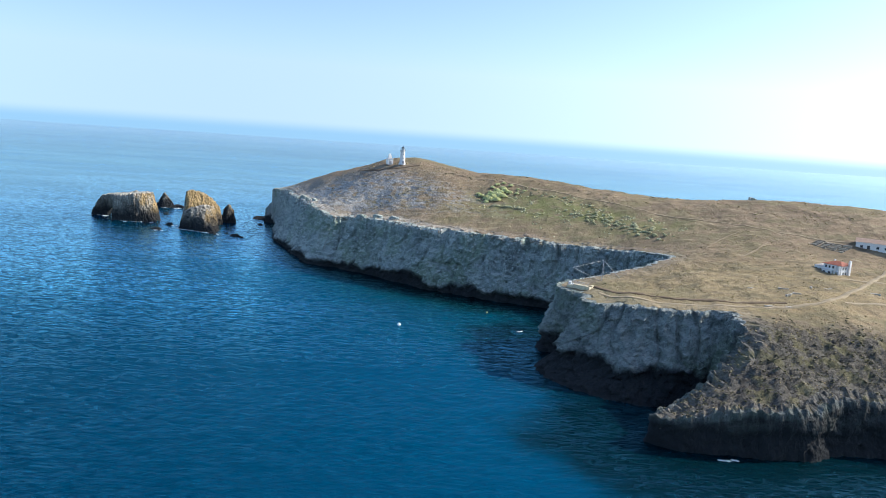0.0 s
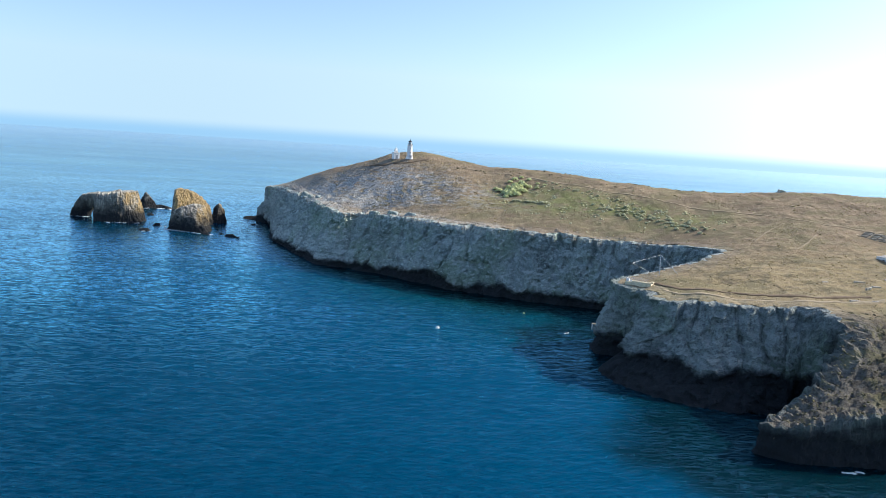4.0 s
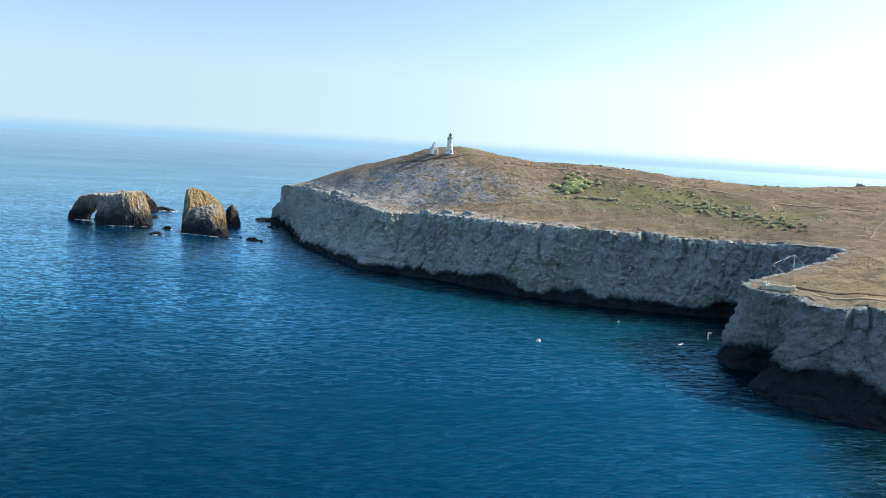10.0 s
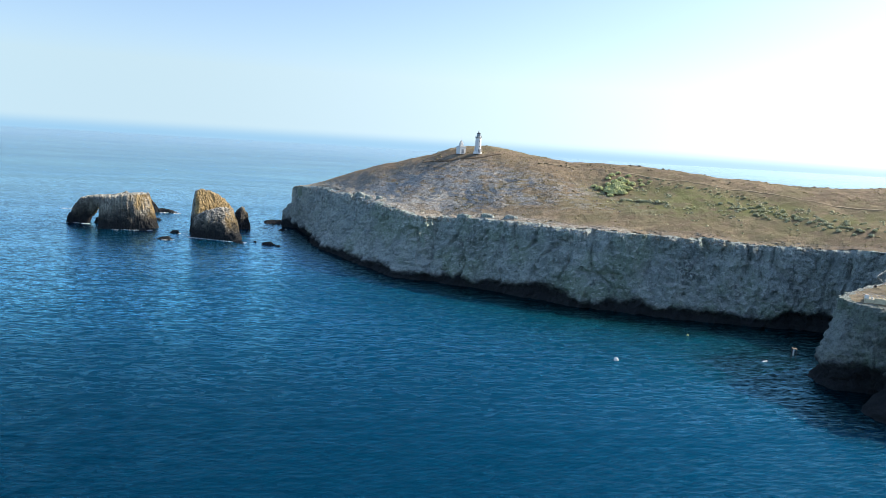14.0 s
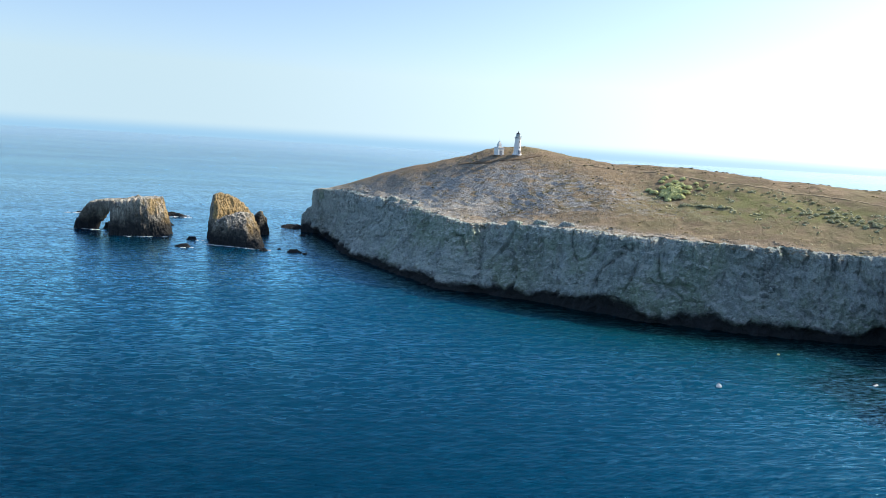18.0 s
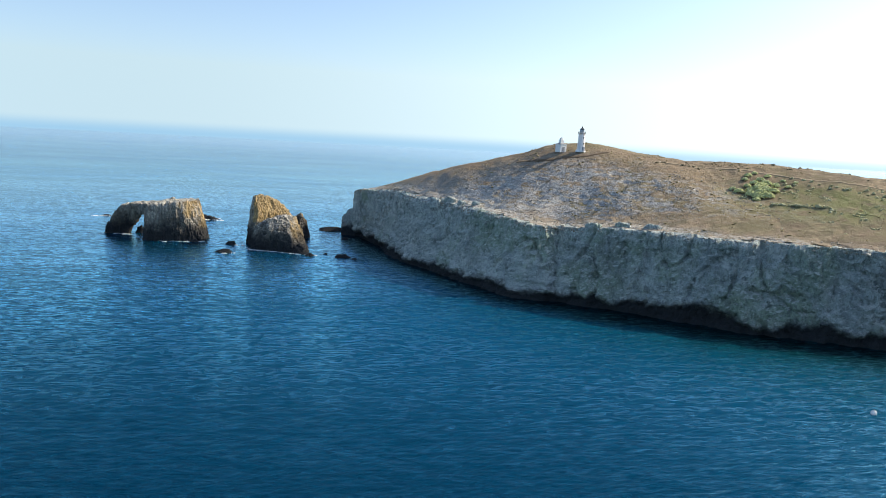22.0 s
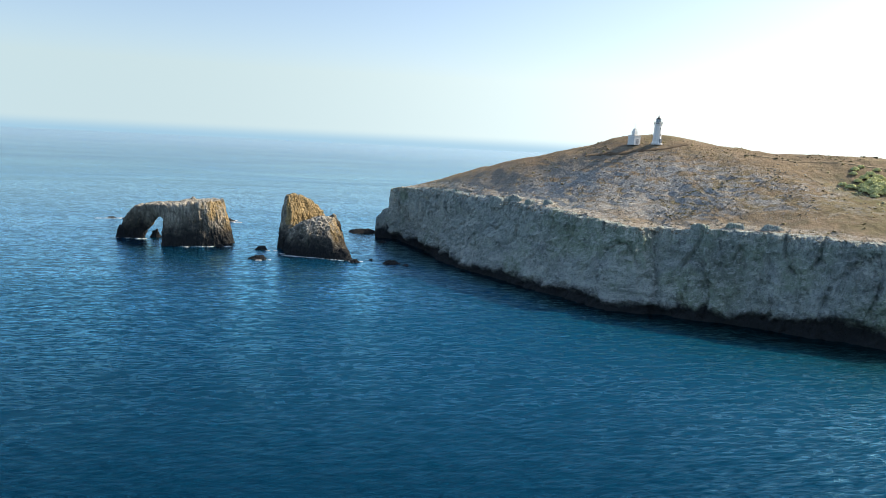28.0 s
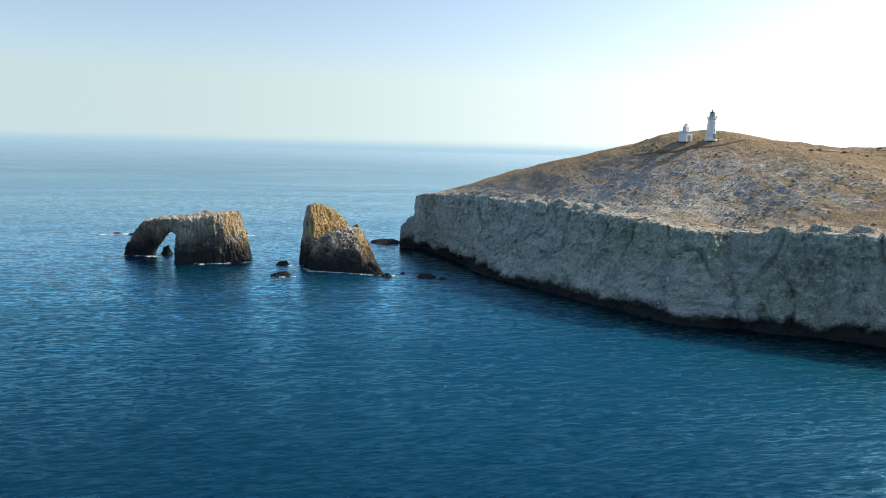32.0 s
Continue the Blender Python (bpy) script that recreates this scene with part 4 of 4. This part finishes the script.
    for py in (-3.8, -0.6, 4.4):
        window(ob, 6.0, py, 3.9, 1.5, 1.7, "x")
    for py in (-3.0, 0.0):
        window(ob, 6.0, py, 0.9, 1.5, 1.7, "x")
    bolt_on("door", ob, SHUTTER, (3.6, -5.7, 0.4, 4.8, -5.4, 2.7), bevel=0.02)


def long_house():
    x, y = 248.0, 431.0
    ob = thing("long_white_building", (x, y, ground_at(x, y) - 1.2), "long low white building with a tan roof", "building", turn=-36)
    bolt_on("wall", ob, WHITE, (-13, -4.5, 0, 13, 4.5, 4.6), bevel=0.05)
    bm = bmesh.new()
    v = [bm.verts.new(p) for p in ((-13.5, -5.1, 4.6), (13.5, -5.1, 4.6), (13.5, 5.1, 4.6), (-13.5, 5.1, 4.6), (-13.5, 0, 6.6), (13.5, 0, 6.6))]
    for f in ((0, 1, 5, 4), (2, 3, 4, 5), (0, 4, 3), (1, 2, 5), (3, 2, 1, 0)):
        bm.faces.new([v[i] for i in f])
    part("roof", bm, TAN_ROOF, ob, "tan gabled roof")
    for px in (-10, -2, 2, 6, 10):
        window(ob, px, -4.5, 1.5, 1.6, 1.5, "y")
    bolt_on("door", ob, WINDOW, (-7.2, -4.65, 0.3, -5.8, -4.4, 3.0), bevel=0.02)


def ruin():
    """The old terrace and stacked timber beside the upper road."""
    x, y = 218.0, 436.0
    g = ground_at(x, y)
    ob = thing("old_terrace", (x, y, g - 0.5), "crumbling stone terrace with weathered timber sleepers", "terrace", turn=-40)
    way, side = Vector((math.cos(radians(-40)), math.sin(radians(-40)))), Vector((-math.sin(radians(-40)), math.cos(radians(-40))))
    for k in range(5):
        for m in range(4):
            u0, v0 = -8 + 0.6 * k + 4.6 * m, -4 + 2.3 * k
            at = Vector((x, y)) + way * (u0 + 2.2) + side * v0
            h = ground_at(at.x, at.y) - g + 0.5
            bolt_on("sleeper", ob, PALE_TIMBER if (k + m) % 2 else TIMBER, (u0, v0, h - 1.5, u0 + 4.4, v0 + 1.2, h + 0.45 + 0.1 * k), bevel=0.05)
    bolt_on("footing", ob, CONCRETE, (-11.5, -2.5, 0, -8, 1.5, 1.3), bevel=0.1)


def landing():
    ob = thing("landing_platform", (65, 373.5, 33.0), "cream concrete landing platform with a pipe railing on the cliff edge", "platform", turn=-38)
    bolt_on("slab", ob, CONCRETE, (-4.6, -3.0, -2.4, 7.0, 2.6, 0.0), bevel=0.15)
    bolt_on("wall", ob, CONCRETE, (-1.5, -3.3, -2.2, 7.3, -2.9, 0.7), bevel=0.06)
    bm = bmesh.new()
    for k in range(5):
        rod(bm, (-3.5 + 2 * k, 2.3, 0), (-7.5 + 2 * k, 2.3, 1.25), 0.07, 5)
    for h in (0.65, 1.25):
        rod(bm, (-3.5, 2.3, h), (4.5, 2.3, h), 0.06, 5)
    part("railing", bm, GREY_STEEL, ob, "pale pipe railing")
    bolt_on("locker", ob, WHITE, (-4.5, -2.0, 0, -3.2, -0.8, 1.3), bevel=0.08, label="white steel locker")
    bolt_on("crate", ob, WHITE, (-2.6, -2.0, 0, -1.8, -1.2, 0.7), bevel=0.05)
    bolt_on("steps", ob, CONCRETE, (5.0, 0.4, 0, 7.0, 2.4, 0.35), (5.8, 0.4, 0.35, 7.0, 2.4, 0.7), bevel=0.03)


def derrick():
    foot, apex, tip = Vector((78, 382, 33.4)), Vector((79, 385, 44.0)), Vector((61, 371.3, 41.8))
    back = Vector((88.5, 383.5, 34.6))
    ob = thing("derrick_crane", foot, "grey steel derrick crane with a slanting boom and stays", "crane")

    def bar(name, a, b, r, label=""):
        return part(name, rod(bmesh.new(), Vector(a) - foot, Vector(b) - foot, r, 8), GREY_STEEL, ob, label)

    bar("mast", foot, apex, 0.11)
    bar("mast", foot + Vector((2.0, 4.5, 0.2)), apex, 0.10)
    bar("back_leg", back, apex, 0.09)
    bar("brace", foot.lerp(apex, 0.42), back.lerp(apex, 0.42), 0.10)
    bar("boom", foot + Vector((-1.2, -0.8, 1.2)), tip, 0.085)
    bar("topping_lift", apex, tip, 0.06)
    bar("hoist_rope", tip, tip + Vector((0.1, 0.1, -3.4)), 0.05)
    part("hook_block", box(bmesh.new(), -17.3, -11.0, 4.4, -16.7, -10.4, 5.2, 0.08), DARK_METAL, ob)
    part("footing", box(bmesh.new(), -1.2, -1.2, -2.0, 1.2, 1.2, 0.25, 0.1), CONCRETE, ob)
    part("footing", box(bmesh.new(), 9.7, 0.7, -1.5, 11.3, 2.3, 1.4, 0.1), CONCRETE, ob)


def dock():
    ob = thing("landing_dock", (56, 404, 0), "narrow grey steel landing dock with a ladder below the cliff", "dock", turn=-30)
    ob.matrix_basis = ob.matrix_basis @ Matrix.Diagonal((0.6, 0.6, 0.85, 1))
    bolt_on("deck", ob, TIMBER, (-1.4, -2.0, 5.6, 1.8, 2.0, 5.9), bevel=0.05)
    for k, (px, py) in enumerate(((-1.2, -1.8), (1.5, -1.8), (-1.2, 1.8), (1.5, 1.8))):
        part("pile", rod(bmesh.new(), (px, py, -3), (px, py, 6.4), 0.13, 8), DARK_METAL, ob)
    bolt_on("side_panel", ob, WHITE, (-0.9, -2.15, 2.6, 0.1, -2.02, 5.9), bevel=0.02, label="sun-bleached pale side panel")
    lad = bmesh.new()
    for s in (-0.35, 0.35):
        rod(lad, (-1.6, s, 0.2), (-1.6, s, 6.8), 0.05, 5)
    for k in range(15):
        rod(lad, (-1.6, -0.35, 0.6 + 0.4 * k), (-1.6, 0.35, 0.6 + 0.4 * k), 0.04, 5)
    part("ladder", lad, DARK_METAL, ob)


def buoy(x, y, r, label, material):
    ob = thing("mooring_buoy", (x, y, 0), label, "buoy")
    part("float", ring(bmesh.new(), [(-0.5 * r, 0.55 * r), (-0.1 * r, 0.95 * r), (0.35 * r, r), (0.9 * r, 0.8 * r), (1.3 * r, 0.35 * r)], 14), material, ob)
    part("ring", ring(bmesh.new(), [(1.3 * r, 0.18 * r), (1.7 * r, 0.14 * r)], 8), DARK_METAL, ob)


lighthouse()
fog_house()
villa()
long_house()
ruin()
landing()
derrick()
dock()
buoy(-21.8, 400.8, 0.95, "round white mooring buoy floating in the bay", WHITE)
buoy(27.5, 438.9, 0.55, "small faded yellow buoy near the cliffs", YELLOW)


# ---- tracks worn into the grass ----
ROADS = []


def track(name, pts, width, material, label):
    ROADS.append((pts, width))
    pts = [Vector((*p, 0)) for p in pts]
    line = []
    for a, b in zip(pts, pts[1:]):
        m = max(1, int((b - a).length / 2.0))
        line += [a.lerp(b, k / m) for k in range(m)]
    line.append(pts[-1])
    for _ in range(6):
        line = [line[0]] + [(p + q * 2 + r) / 4 for p, q, r in zip(line, line[1:], line[2:])] + [line[-1]]
    co = []
    for i, p in enumerate(line):
        d = (line[min(i + 1, len(line) - 1)] - line[max(i - 1, 0)]).normalized()
        side = Vector((-d.y, d.x, 0))
        w = width * (0.5 + 0.2 * noise.noise(p / 5))
        c = p + side * noise.noise(p / 9) * 0.5
        for k, lift in ((-1.15, -0.3), (-0.9, 0.22), (0, 0.14), (0.9, 0.22), (1.15, -0.3)):
            q = c + side * w * k
            co.append((q.x, q.y, ground_at(q.x, q.y) + lift))
    ob = arrays(name, co, grid_faces(len(line), 5), material, None, "", True)
    return tagged(ob, label, "track", kind="structure")


track("road_rim", [(70, 371), (73, 355), (80, 345), (99, 334), (121, 327), (145, 327), (161, 331), (187, 353), (228, 394), (252, 420)], 2.1, EARTH, "pale dirt road curving along the cliff top")
track("road_ridge", [(5, 618), (29, 600), (50, 586), (89, 556), (123, 527), (152, 496), (170, 484), (188, 468), (206, 453), (221, 446), (240, 437), (270, 420)], 1.1, PATH_EARTH, "pale dirt road along the ridge")
track("path_house", [(193, 374), (209, 373), (225, 374)], 1.8, EARTH, "narrow dirt path below the house")
track("path_field", [(174, 336), (194, 340), (215, 345)], 1.8, EARTH, "narrow dirt path through dry grass")
track("path_meadow", [(148, 432), (158, 443), (170, 455), (180, 462)], 0.8, PATH_EARTH, "faint trodden path over the meadow")
track("path_slope", [(159, 411), (172, 424), (187, 440)], 0.8, PATH_EARTH, "faint trodden path over the slope")
track("bank_rim", [(72, 372), (77, 362), (84, 352), (101, 341), (122, 333), (146, 332)], 2.2, DARK_EARTH, "low dark earth bank beside the road")
track("strip_lighthouse", [(-72, 655), (-60, 646), (-46, 640), (-32, 636), (-20, 637)], 2.6, DARK_EARTH, "dark bare bank below the lighthouse")


# ---- scrub, stones and foam, too many to count ----
ICO = bmesh.new()
bmesh.ops.create_icosphere(ICO, subdivisions=1, radius=1.0)
ICO_V = np.array([v.co[:] for v in ICO.verts])
ICO.verts.index_update()
ICO_F = np.array([[v.index for v in f.verts] for f in ICO.faces])
ICO.free()


def scatter(name, place, size, flat, material, label, category, jitter=0.35, smooth=False):
    """One mesh of many small uneven lumps."""
    n, m = len(place), len(ICO_V)
    rng = np.random.default_rng(len(place) + 7)
    v = ICO_V[None] * (1 + jitter * rng.normal(size=(n, m, 1)).clip(-1.5, 1.5))
    a = rng.uniform(0, math.tau, n)
    c, s = np.cos(a)[:, None], np.sin(a)[:, None]
    x = v[..., 0] * rng.uniform(0.75, 1.35, (n, 1))
    y = v[..., 1]
    v = np.stack([x * c - y * s, x * s + y * c, v[..., 2] * flat], -1) * size[:, None, None] + place[:, None]
    f = (ICO_F[None] + (np.arange(n) * m)[:, None, None]).reshape(-1, 3)
    me = bpy.data.meshes.new(name)
    me.vertices.add(n * m)
    me.vertices.foreach_set("co", v.astype(np.float32).ravel())
    me.loops.add(f.size)
    me.loops.foreach_set("vertex_index", f.astype(np.int32).ravel())
    me.polygons.add(len(f))
    me.polygons.foreach_set("loop_start", np.arange(0, f.size, 3, dtype=np.int32))
    me.update(calc_edges=True)
    ob = shown(name, me, material)
    return tagged(ob, label, category, kind="stuff")


def lump_material(name, colours, rough=0.95):
    k = Mat(name, rough, 0.15)
    c = colours[0]
    for i, nxt in enumerate(colours[1:], 1):
        edge = i / len(colours)
        c = k.mix(k.span(k.island(), edge - 0.1, edge + 0.1), c, nxt)
    c = k.mix(k.span(k.noise(2.5, 4, 0.7), 0.45, 0.7, 0, 0.35), c, tuple(0.6 * v for v in colours[0]))
    k.bump(k.noise(5.0, 4, 0.7), 0.8, 0.3)
    return k.colour(c)


rng = np.random.default_rng(11)


def sow(n, box_, chance, edge=2.0):
    """Plan points in a box, kept by a chance given for each, with their heights."""
    xy = np.column_stack([rng.uniform(box_[0], box_[1], n), rng.uniform(box_[2], box_[3], n)])
    d = inside(xy)
    keep = (d > edge) & (rng.random(n) < chance(xy, d))
    xy = xy[keep]
    return np.column_stack([xy, surface(xy)])


def patches(xy, size, seed, lo=-0.1, hi=0.35):
    v = 0.75 * fb(xy[:, 0] / size, xy[:, 1] / size, seed, 3)
    return np.clip((v - lo) / (hi - lo), 0, 1)


def off_road(xy):
    keep = np.ones(len(xy))
    for line, width in ROADS:
        pts = np.array(line, float)
        for a, b in zip(pts, pts[1:]):
            t = np.clip(((xy - a) @ (b - a)) / ((b - a) @ (b - a)), 0, 1)
            keep *= np.hypot(*(xy - a - t[:, None] * (b - a)).T) > width * 0.75
    return keep * off_house(xy)


def off_house(xy):
    a = np.minimum(np.hypot(xy[:, 0] - 194, xy[:, 1] - 385), np.hypot(xy[:, 0] - 66, xy[:, 1] - 374) + 4)
    return np.clip((a - 11) / 3, 0, 1)


TUSSOCK = lump_material("dry_tussock", [(0.24, 0.19, 0.095), (0.35, 0.28, 0.14), (0.42, 0.35, 0.19), (0.29, 0.25, 0.12)])
SHRUB = lump_material("grey_green_shrub", [(0.46, 0.45, 0.25), (0.53, 0.51, 0.31), (0.58, 0.56, 0.37), (0.40, 0.39, 0.20)])
BRIGHT = lump_material("fresh_green_bush", [(0.58, 0.60, 0.27), (0.64, 0.65, 0.35), (0.52, 0.54, 0.23)])
STONE = lump_material("pale_field_stone", [(0.26, 0.25, 0.22), (0.36, 0.35, 0.31), (0.22, 0.20, 0.165), (0.46, 0.45, 0.41)])
RIM_STONE = lump_material("rim_stone", [(0.34, 0.31, 0.25), (0.44, 0.41, 0.34), (0.28, 0.24, 0.17), (0.50, 0.47, 0.40)])
p = sow(15000, (55, 260, 262, 440), lambda xy, d: (0.12 + 0.88 * patches(xy, 16, 2.0)) * off_road(xy))
scatter("grass_tussock", p, 0.10 + 0.42 * rng.random(len(p)) ** 2.2, 0.5, TUSSOCK, "tufts of dry tan grass and low scrub", "grass")
p = sow(26000, (-165, 330, 440, 700), lambda xy, d: (0.05 + 0.75 * patches(xy, 24, 5.0, 0.0, 0.5)) * off_road(xy))
scatter("grass_tussock", p, 0.18 + 0.65 * rng.random(len(p)) ** 2.2, 0.5, TUSSOCK, "tufts of dry brown grass on the hill", "grass")
p = sow(16000, (60, 200, 262, 330), lambda xy, d: np.clip((322 - xy[:, 1]) / 30, 0, 1) * (0.15 + 0.85 * patches(xy, 7, 9.0, -0.2, 0.3)), 0.5)
scatter("cliff_scrub", p, 0.10 + 0.45 * rng.random(len(p)) ** 2.5, 0.6, lump_material("cliff_scrub", [(0.10, 0.09, 0.055), (0.13, 0.118, 0.075), (0.115, 0.11, 0.055), (0.16, 0.145, 0.10)]), "low woody scrub over the sloping headland", "scrub")
p = sow(9000, (20, 190, 440, 590), lambda xy, d: covers(xy, d)["green"] * patches(xy, 11, 4.0, 0.05, 0.4) * off_road(xy), 3)
scatter("shrub_patch", p, rng.uniform(0.3, 0.85, len(p)), 0.65, SHRUB, "grey-green shrubs in loose bands", "shrub")
p = sow(34000, (-150, 30, 530, 690), lambda xy, d: covers(xy, d)["rocky"] * (0.15 + 0.85 * patches(xy, 12, 6.0)) * 0.8, 1)
scatter("field_stones", p, 0.12 + 0.5 * rng.random(len(p)) ** 3.0, 0.5, STONE, "loose pale stones over the slope", "stone", 0.3)
rim_at, face_at = CLIFF_AT
rim_at = rim_at[(rim_at[:, 1] < 775) & (rim_at[:, 1] > 455)]
p = rim_at[rng.choice(len(rim_at), min(14000, len(rim_at)), False)]
p = p[rng.random(len(p)) < 0.1 + 0.9 * patches(p[:, :2], 9, 8.0)]
scatter("rim_stones", p, 0.12 + 0.6 * rng.random(len(p)) ** 2.6, 0.7, RIM_STONE, "broken pale rock along the cliff rim", "stone", 0.3)
p = face_at[rng.choice(len(face_at), 9000, False)]
p = p[(rng.random(len(p)) < patches(p[:, :2], 12, 3.0)) & (p[:, 2] > 2) & (p[:, 1] < 775) & (p[:, 1] > 400)]
lumps = scatter("cliff_crags", p, 0.25 + 1.0 * rng.random(len(p)) ** 2.5, 1.1, CLIFF, "small crags and ledges on the cliff face", "crag", 0.3)
lumps_at = np.repeat(p, len(ICO_V), 0)
set_floats(lumps, {"wet": np.clip(0.5 + (foot_top(lumps_at[:, 0], lumps_at[:, 1]) - lumps_at[:, 2]) / 3.0, 0, 1), "crust_haze": 0.3 * np.clip((lumps_at[:, 1] - 480) / 90, 0, 1)})


def bush(x, y, r, material, label, seed):
    """A rounded bush of many small leafy clumps on a few stems."""
    g = np.random.default_rng(seed)
    base = ground_at(x, y)
    ob = thing("bush", (x, y, base), label, "bush", "bushes on the hillside")
    n = int(110 + 70 * r)
    a, u = g.uniform(0, math.tau, n), np.sqrt(g.uniform(0, 1, n))
    h = r * 0.75 * np.sqrt(np.clip(1 - u ** 2, 0, 1)) * g.uniform(0.6, 1.1, n)
    pts = np.column_stack([r * u * np.cos(a), r * u * np.sin(a) * 0.85, h])
    crown = scatter("crown", pts, g.uniform(0.10, 0.24, n) * r ** 0.5 * 1.15, 0.85, material, "", "", 0.4)
    crown.parent = ob
    for key in ("kind", "label", "category"):
        if key in crown:
            del crown[key]
    st = bmesh.new()
    for k in range(4):
        b = math.tau * k / 4 + seed
        rod(st, (0, 0, -0.4), (0.5 * r * math.cos(b), 0.5 * r * math.sin(b), 0.45 * r), 0.07, 5)
    part("stem", st, TIMBER, ob)


k = 0
for x, y, r in [(33, 560, 3.6), (30, 557, 3.0), (37, 562, 3.4), (34, 565, 3.2), (38, 568, 3.0), (42, 570, 2.6), (28, 561, 2.6), (35, 556, 2.8), (40, 560, 2.6), (24, 566, 2.2), (22, 569, 1.8), (45, 566, 2.0), (41, 574, 2.2), (27, 554, 1.8), (31, 570, 1.7), (33, 576, 1.6), (37, 580, 1.8), (42, 582, 1.4), (47, 577, 1.6), (52, 570, 1.3), (50, 562, 1.5), (56, 565, 1.1), (36, 572, 2.2), (30, 565, 2.4)]:
    bush(x + 4.5, y + 3.0, 1.12 * r, BRIGHT, "fresh green rounded bush in a dense clump", k := k + 1)
for j in range(26):
    u = j / 25
    bush(36 + 22 * u + 0.7 * math.sin(5 * j), 549 - 15 * u + 0.6 * math.cos(3 * j), 0.9 + 0.35 * math.sin(7 * j), SHRUB, "low grey-green shrub in a hedge-like row", k := k + 1)
for j in range(28):
    u = (j * 0.618) % 1
    bush(56 + 48 * u + 3 * math.sin(9 * j), 574 - 44 * u + 5 * math.cos(5 * j), 0.6 + 0.5 * math.sin(3 * j) ** 2, SHRUB, "round grey-green shrub beside the ridge road", k := k + 1)
for j in range(96):
    u = (j * 0.618) % 1
    bush(90 + 46 * u + 6 * math.sin(9 * j), 521 - 54 * u + 9 * math.cos(5 * j) * (0.4 + 0.6 * u), 0.7 + 0.75 * math.sin(3 * j) ** 2, SHRUB, "round grey-green shrub on the dry slope", k := k + 1)

p = sow(9000, (-60, 320, 500, 680), lambda xy, d: np.clip(blob(xy, -15, 664, 24, 9, -10) + blob(xy, 70, 600, 60, 8, -12) + blob(xy, 230, 540, 70, 7, -10) + blob(xy, 20, 648, 26, 8, -25) + 0.8 * blob(xy, 140, 563, 40, 7, -15), 0, 1) * patches(xy, 8, 1.0, -0.2, 0.3), 4)
scatter("ridge_scrub", p, 0.25 + 0.8 * rng.random(len(p)) ** 2, 0.75, lump_material("dark_ridge_scrub", [(0.17, 0.145, 0.085), (0.12, 0.105, 0.06), (0.22, 0.18, 0.11)]), "dark scrub and broken rock along the ridge", "scrub")

for x, y, turn, w, h, lab in [(153, 343.5, 35, 5.0, 0.5, "broken pale concrete footing in the grass"), (157, 345, -20, 3.6, 0.5, "broken pale concrete footing in the grass"), (169, 356, 50, 3.0, 0.6, "weathered pale rubble heap by the house"), (137.5, 328.6, -8, 4.5, 0.35, "low pale stone edging beside the road"), (145.6, 328, -5, 3.0, 0.35, "low pale stone edging beside the road"), (176.6, 355, 10, 4.0, 0.4, "pale broken slab below the house"), (197, 354.5, -30, 7.0, 0.35, "long pale slab beside the track"), (154, 351.5, -15, 4.5, 0.4, "low ruined wall footing in the grass"), (139, 352, 5, 2.2, 0.4, "single pale stone block in dry grass")]:
    bm = bmesh.new()
    n = int(w / 0.9) + 2
    for i in range(n):
        u = -w / 2 + w * (i + 0.5) / n
        o = 0.25 * math.sin(5.1 * i + x)
        box(bm, u - 0.5 * w / n, -0.45 + o, -0.6, u + 0.46 * w / n, 0.4 + o, h * (0.6 + 0.5 * math.sin(3.3 * i + y) ** 2), 0.08)
    slab = part("concrete_remains", bm, PALE_STONE, None)
    slab.matrix_basis = pose(x, y, ground_at(x, y), 0, 0, turn)
    tagged(slab, lab, "ruin", "remains of old buildings")

rock("ridge_boulder", (222, 541, 69), [[(217, 541, 67), (219, 540, 67), (224, 540, 67), (224, 543, 67), (218, 543, 67), (217.5, 541, 70.7), (219, 542, 70.8), (223, 541, 69.9)]], 0.4, 0.2, "dark rock outcrop on the ridge line", CLIFF, size=3)


def foam(x, y, length, width, turn, n):
    g = np.random.default_rng(int(abs(x) * 7 + abs(y)))
    c, s = math.cos(radians(turn)), math.sin(radians(turn))
    spots = max(3, n // 12)
    pick = g.integers(0, spots, n)
    u = (g.uniform(-0.5, 0.5, spots)[pick] + g.normal(0, 0.05, n)) * length
    v = g.normal(0, 0.45, spots)[pick] * width + g.normal(0, 0.22, n) * width * g.uniform(0.4, 1.6, spots)[pick]
    pts = np.column_stack([x + u * c - v * s, y + u * s + v * c, np.full(n, 0.02)])
    scatter("foam", pts, g.uniform(0.15, 1.1, n) * (0.6 + width * 0.15), 0.10, FOAM, "white surf breaking round the rock", "foam", 0.3)


for row in [(-221, 677.5, 36, 1.3, -21, 260), (-207, 670, 12, 1.5, -10, 60), (-292, 710.3, 36, 0.8, 1, 110), (-277, 712.5, 12, 1.6, 8, 70), (-335, 740, 15, 0.9, -6, 70), (-366, 836, 22, 2.2, 3, 120), (42, 402, 4, 0.5, 25, 14), (-222, 681, 38, 1.4, -27, 60), (-250, 668, 14, 1.6, 10, 40), (-248, 700, 8, 2, 20, 26), (-290, 830, 30, 4, 5, 60), (-335, 741, 14, 1.2, -35, 22), (95, 256.6, 10, 0.9, -3, 30), (-292, 838, 26, 5, 8, 90), (-330, 738, 12, 2.5, -30, 50), (-300, 712, 16, 2, -40, 40), (-176, 744, 14, 1.2, 40, 16), (-197, 666, 7, 1.5, -20, 20)]:
    foam(*row)
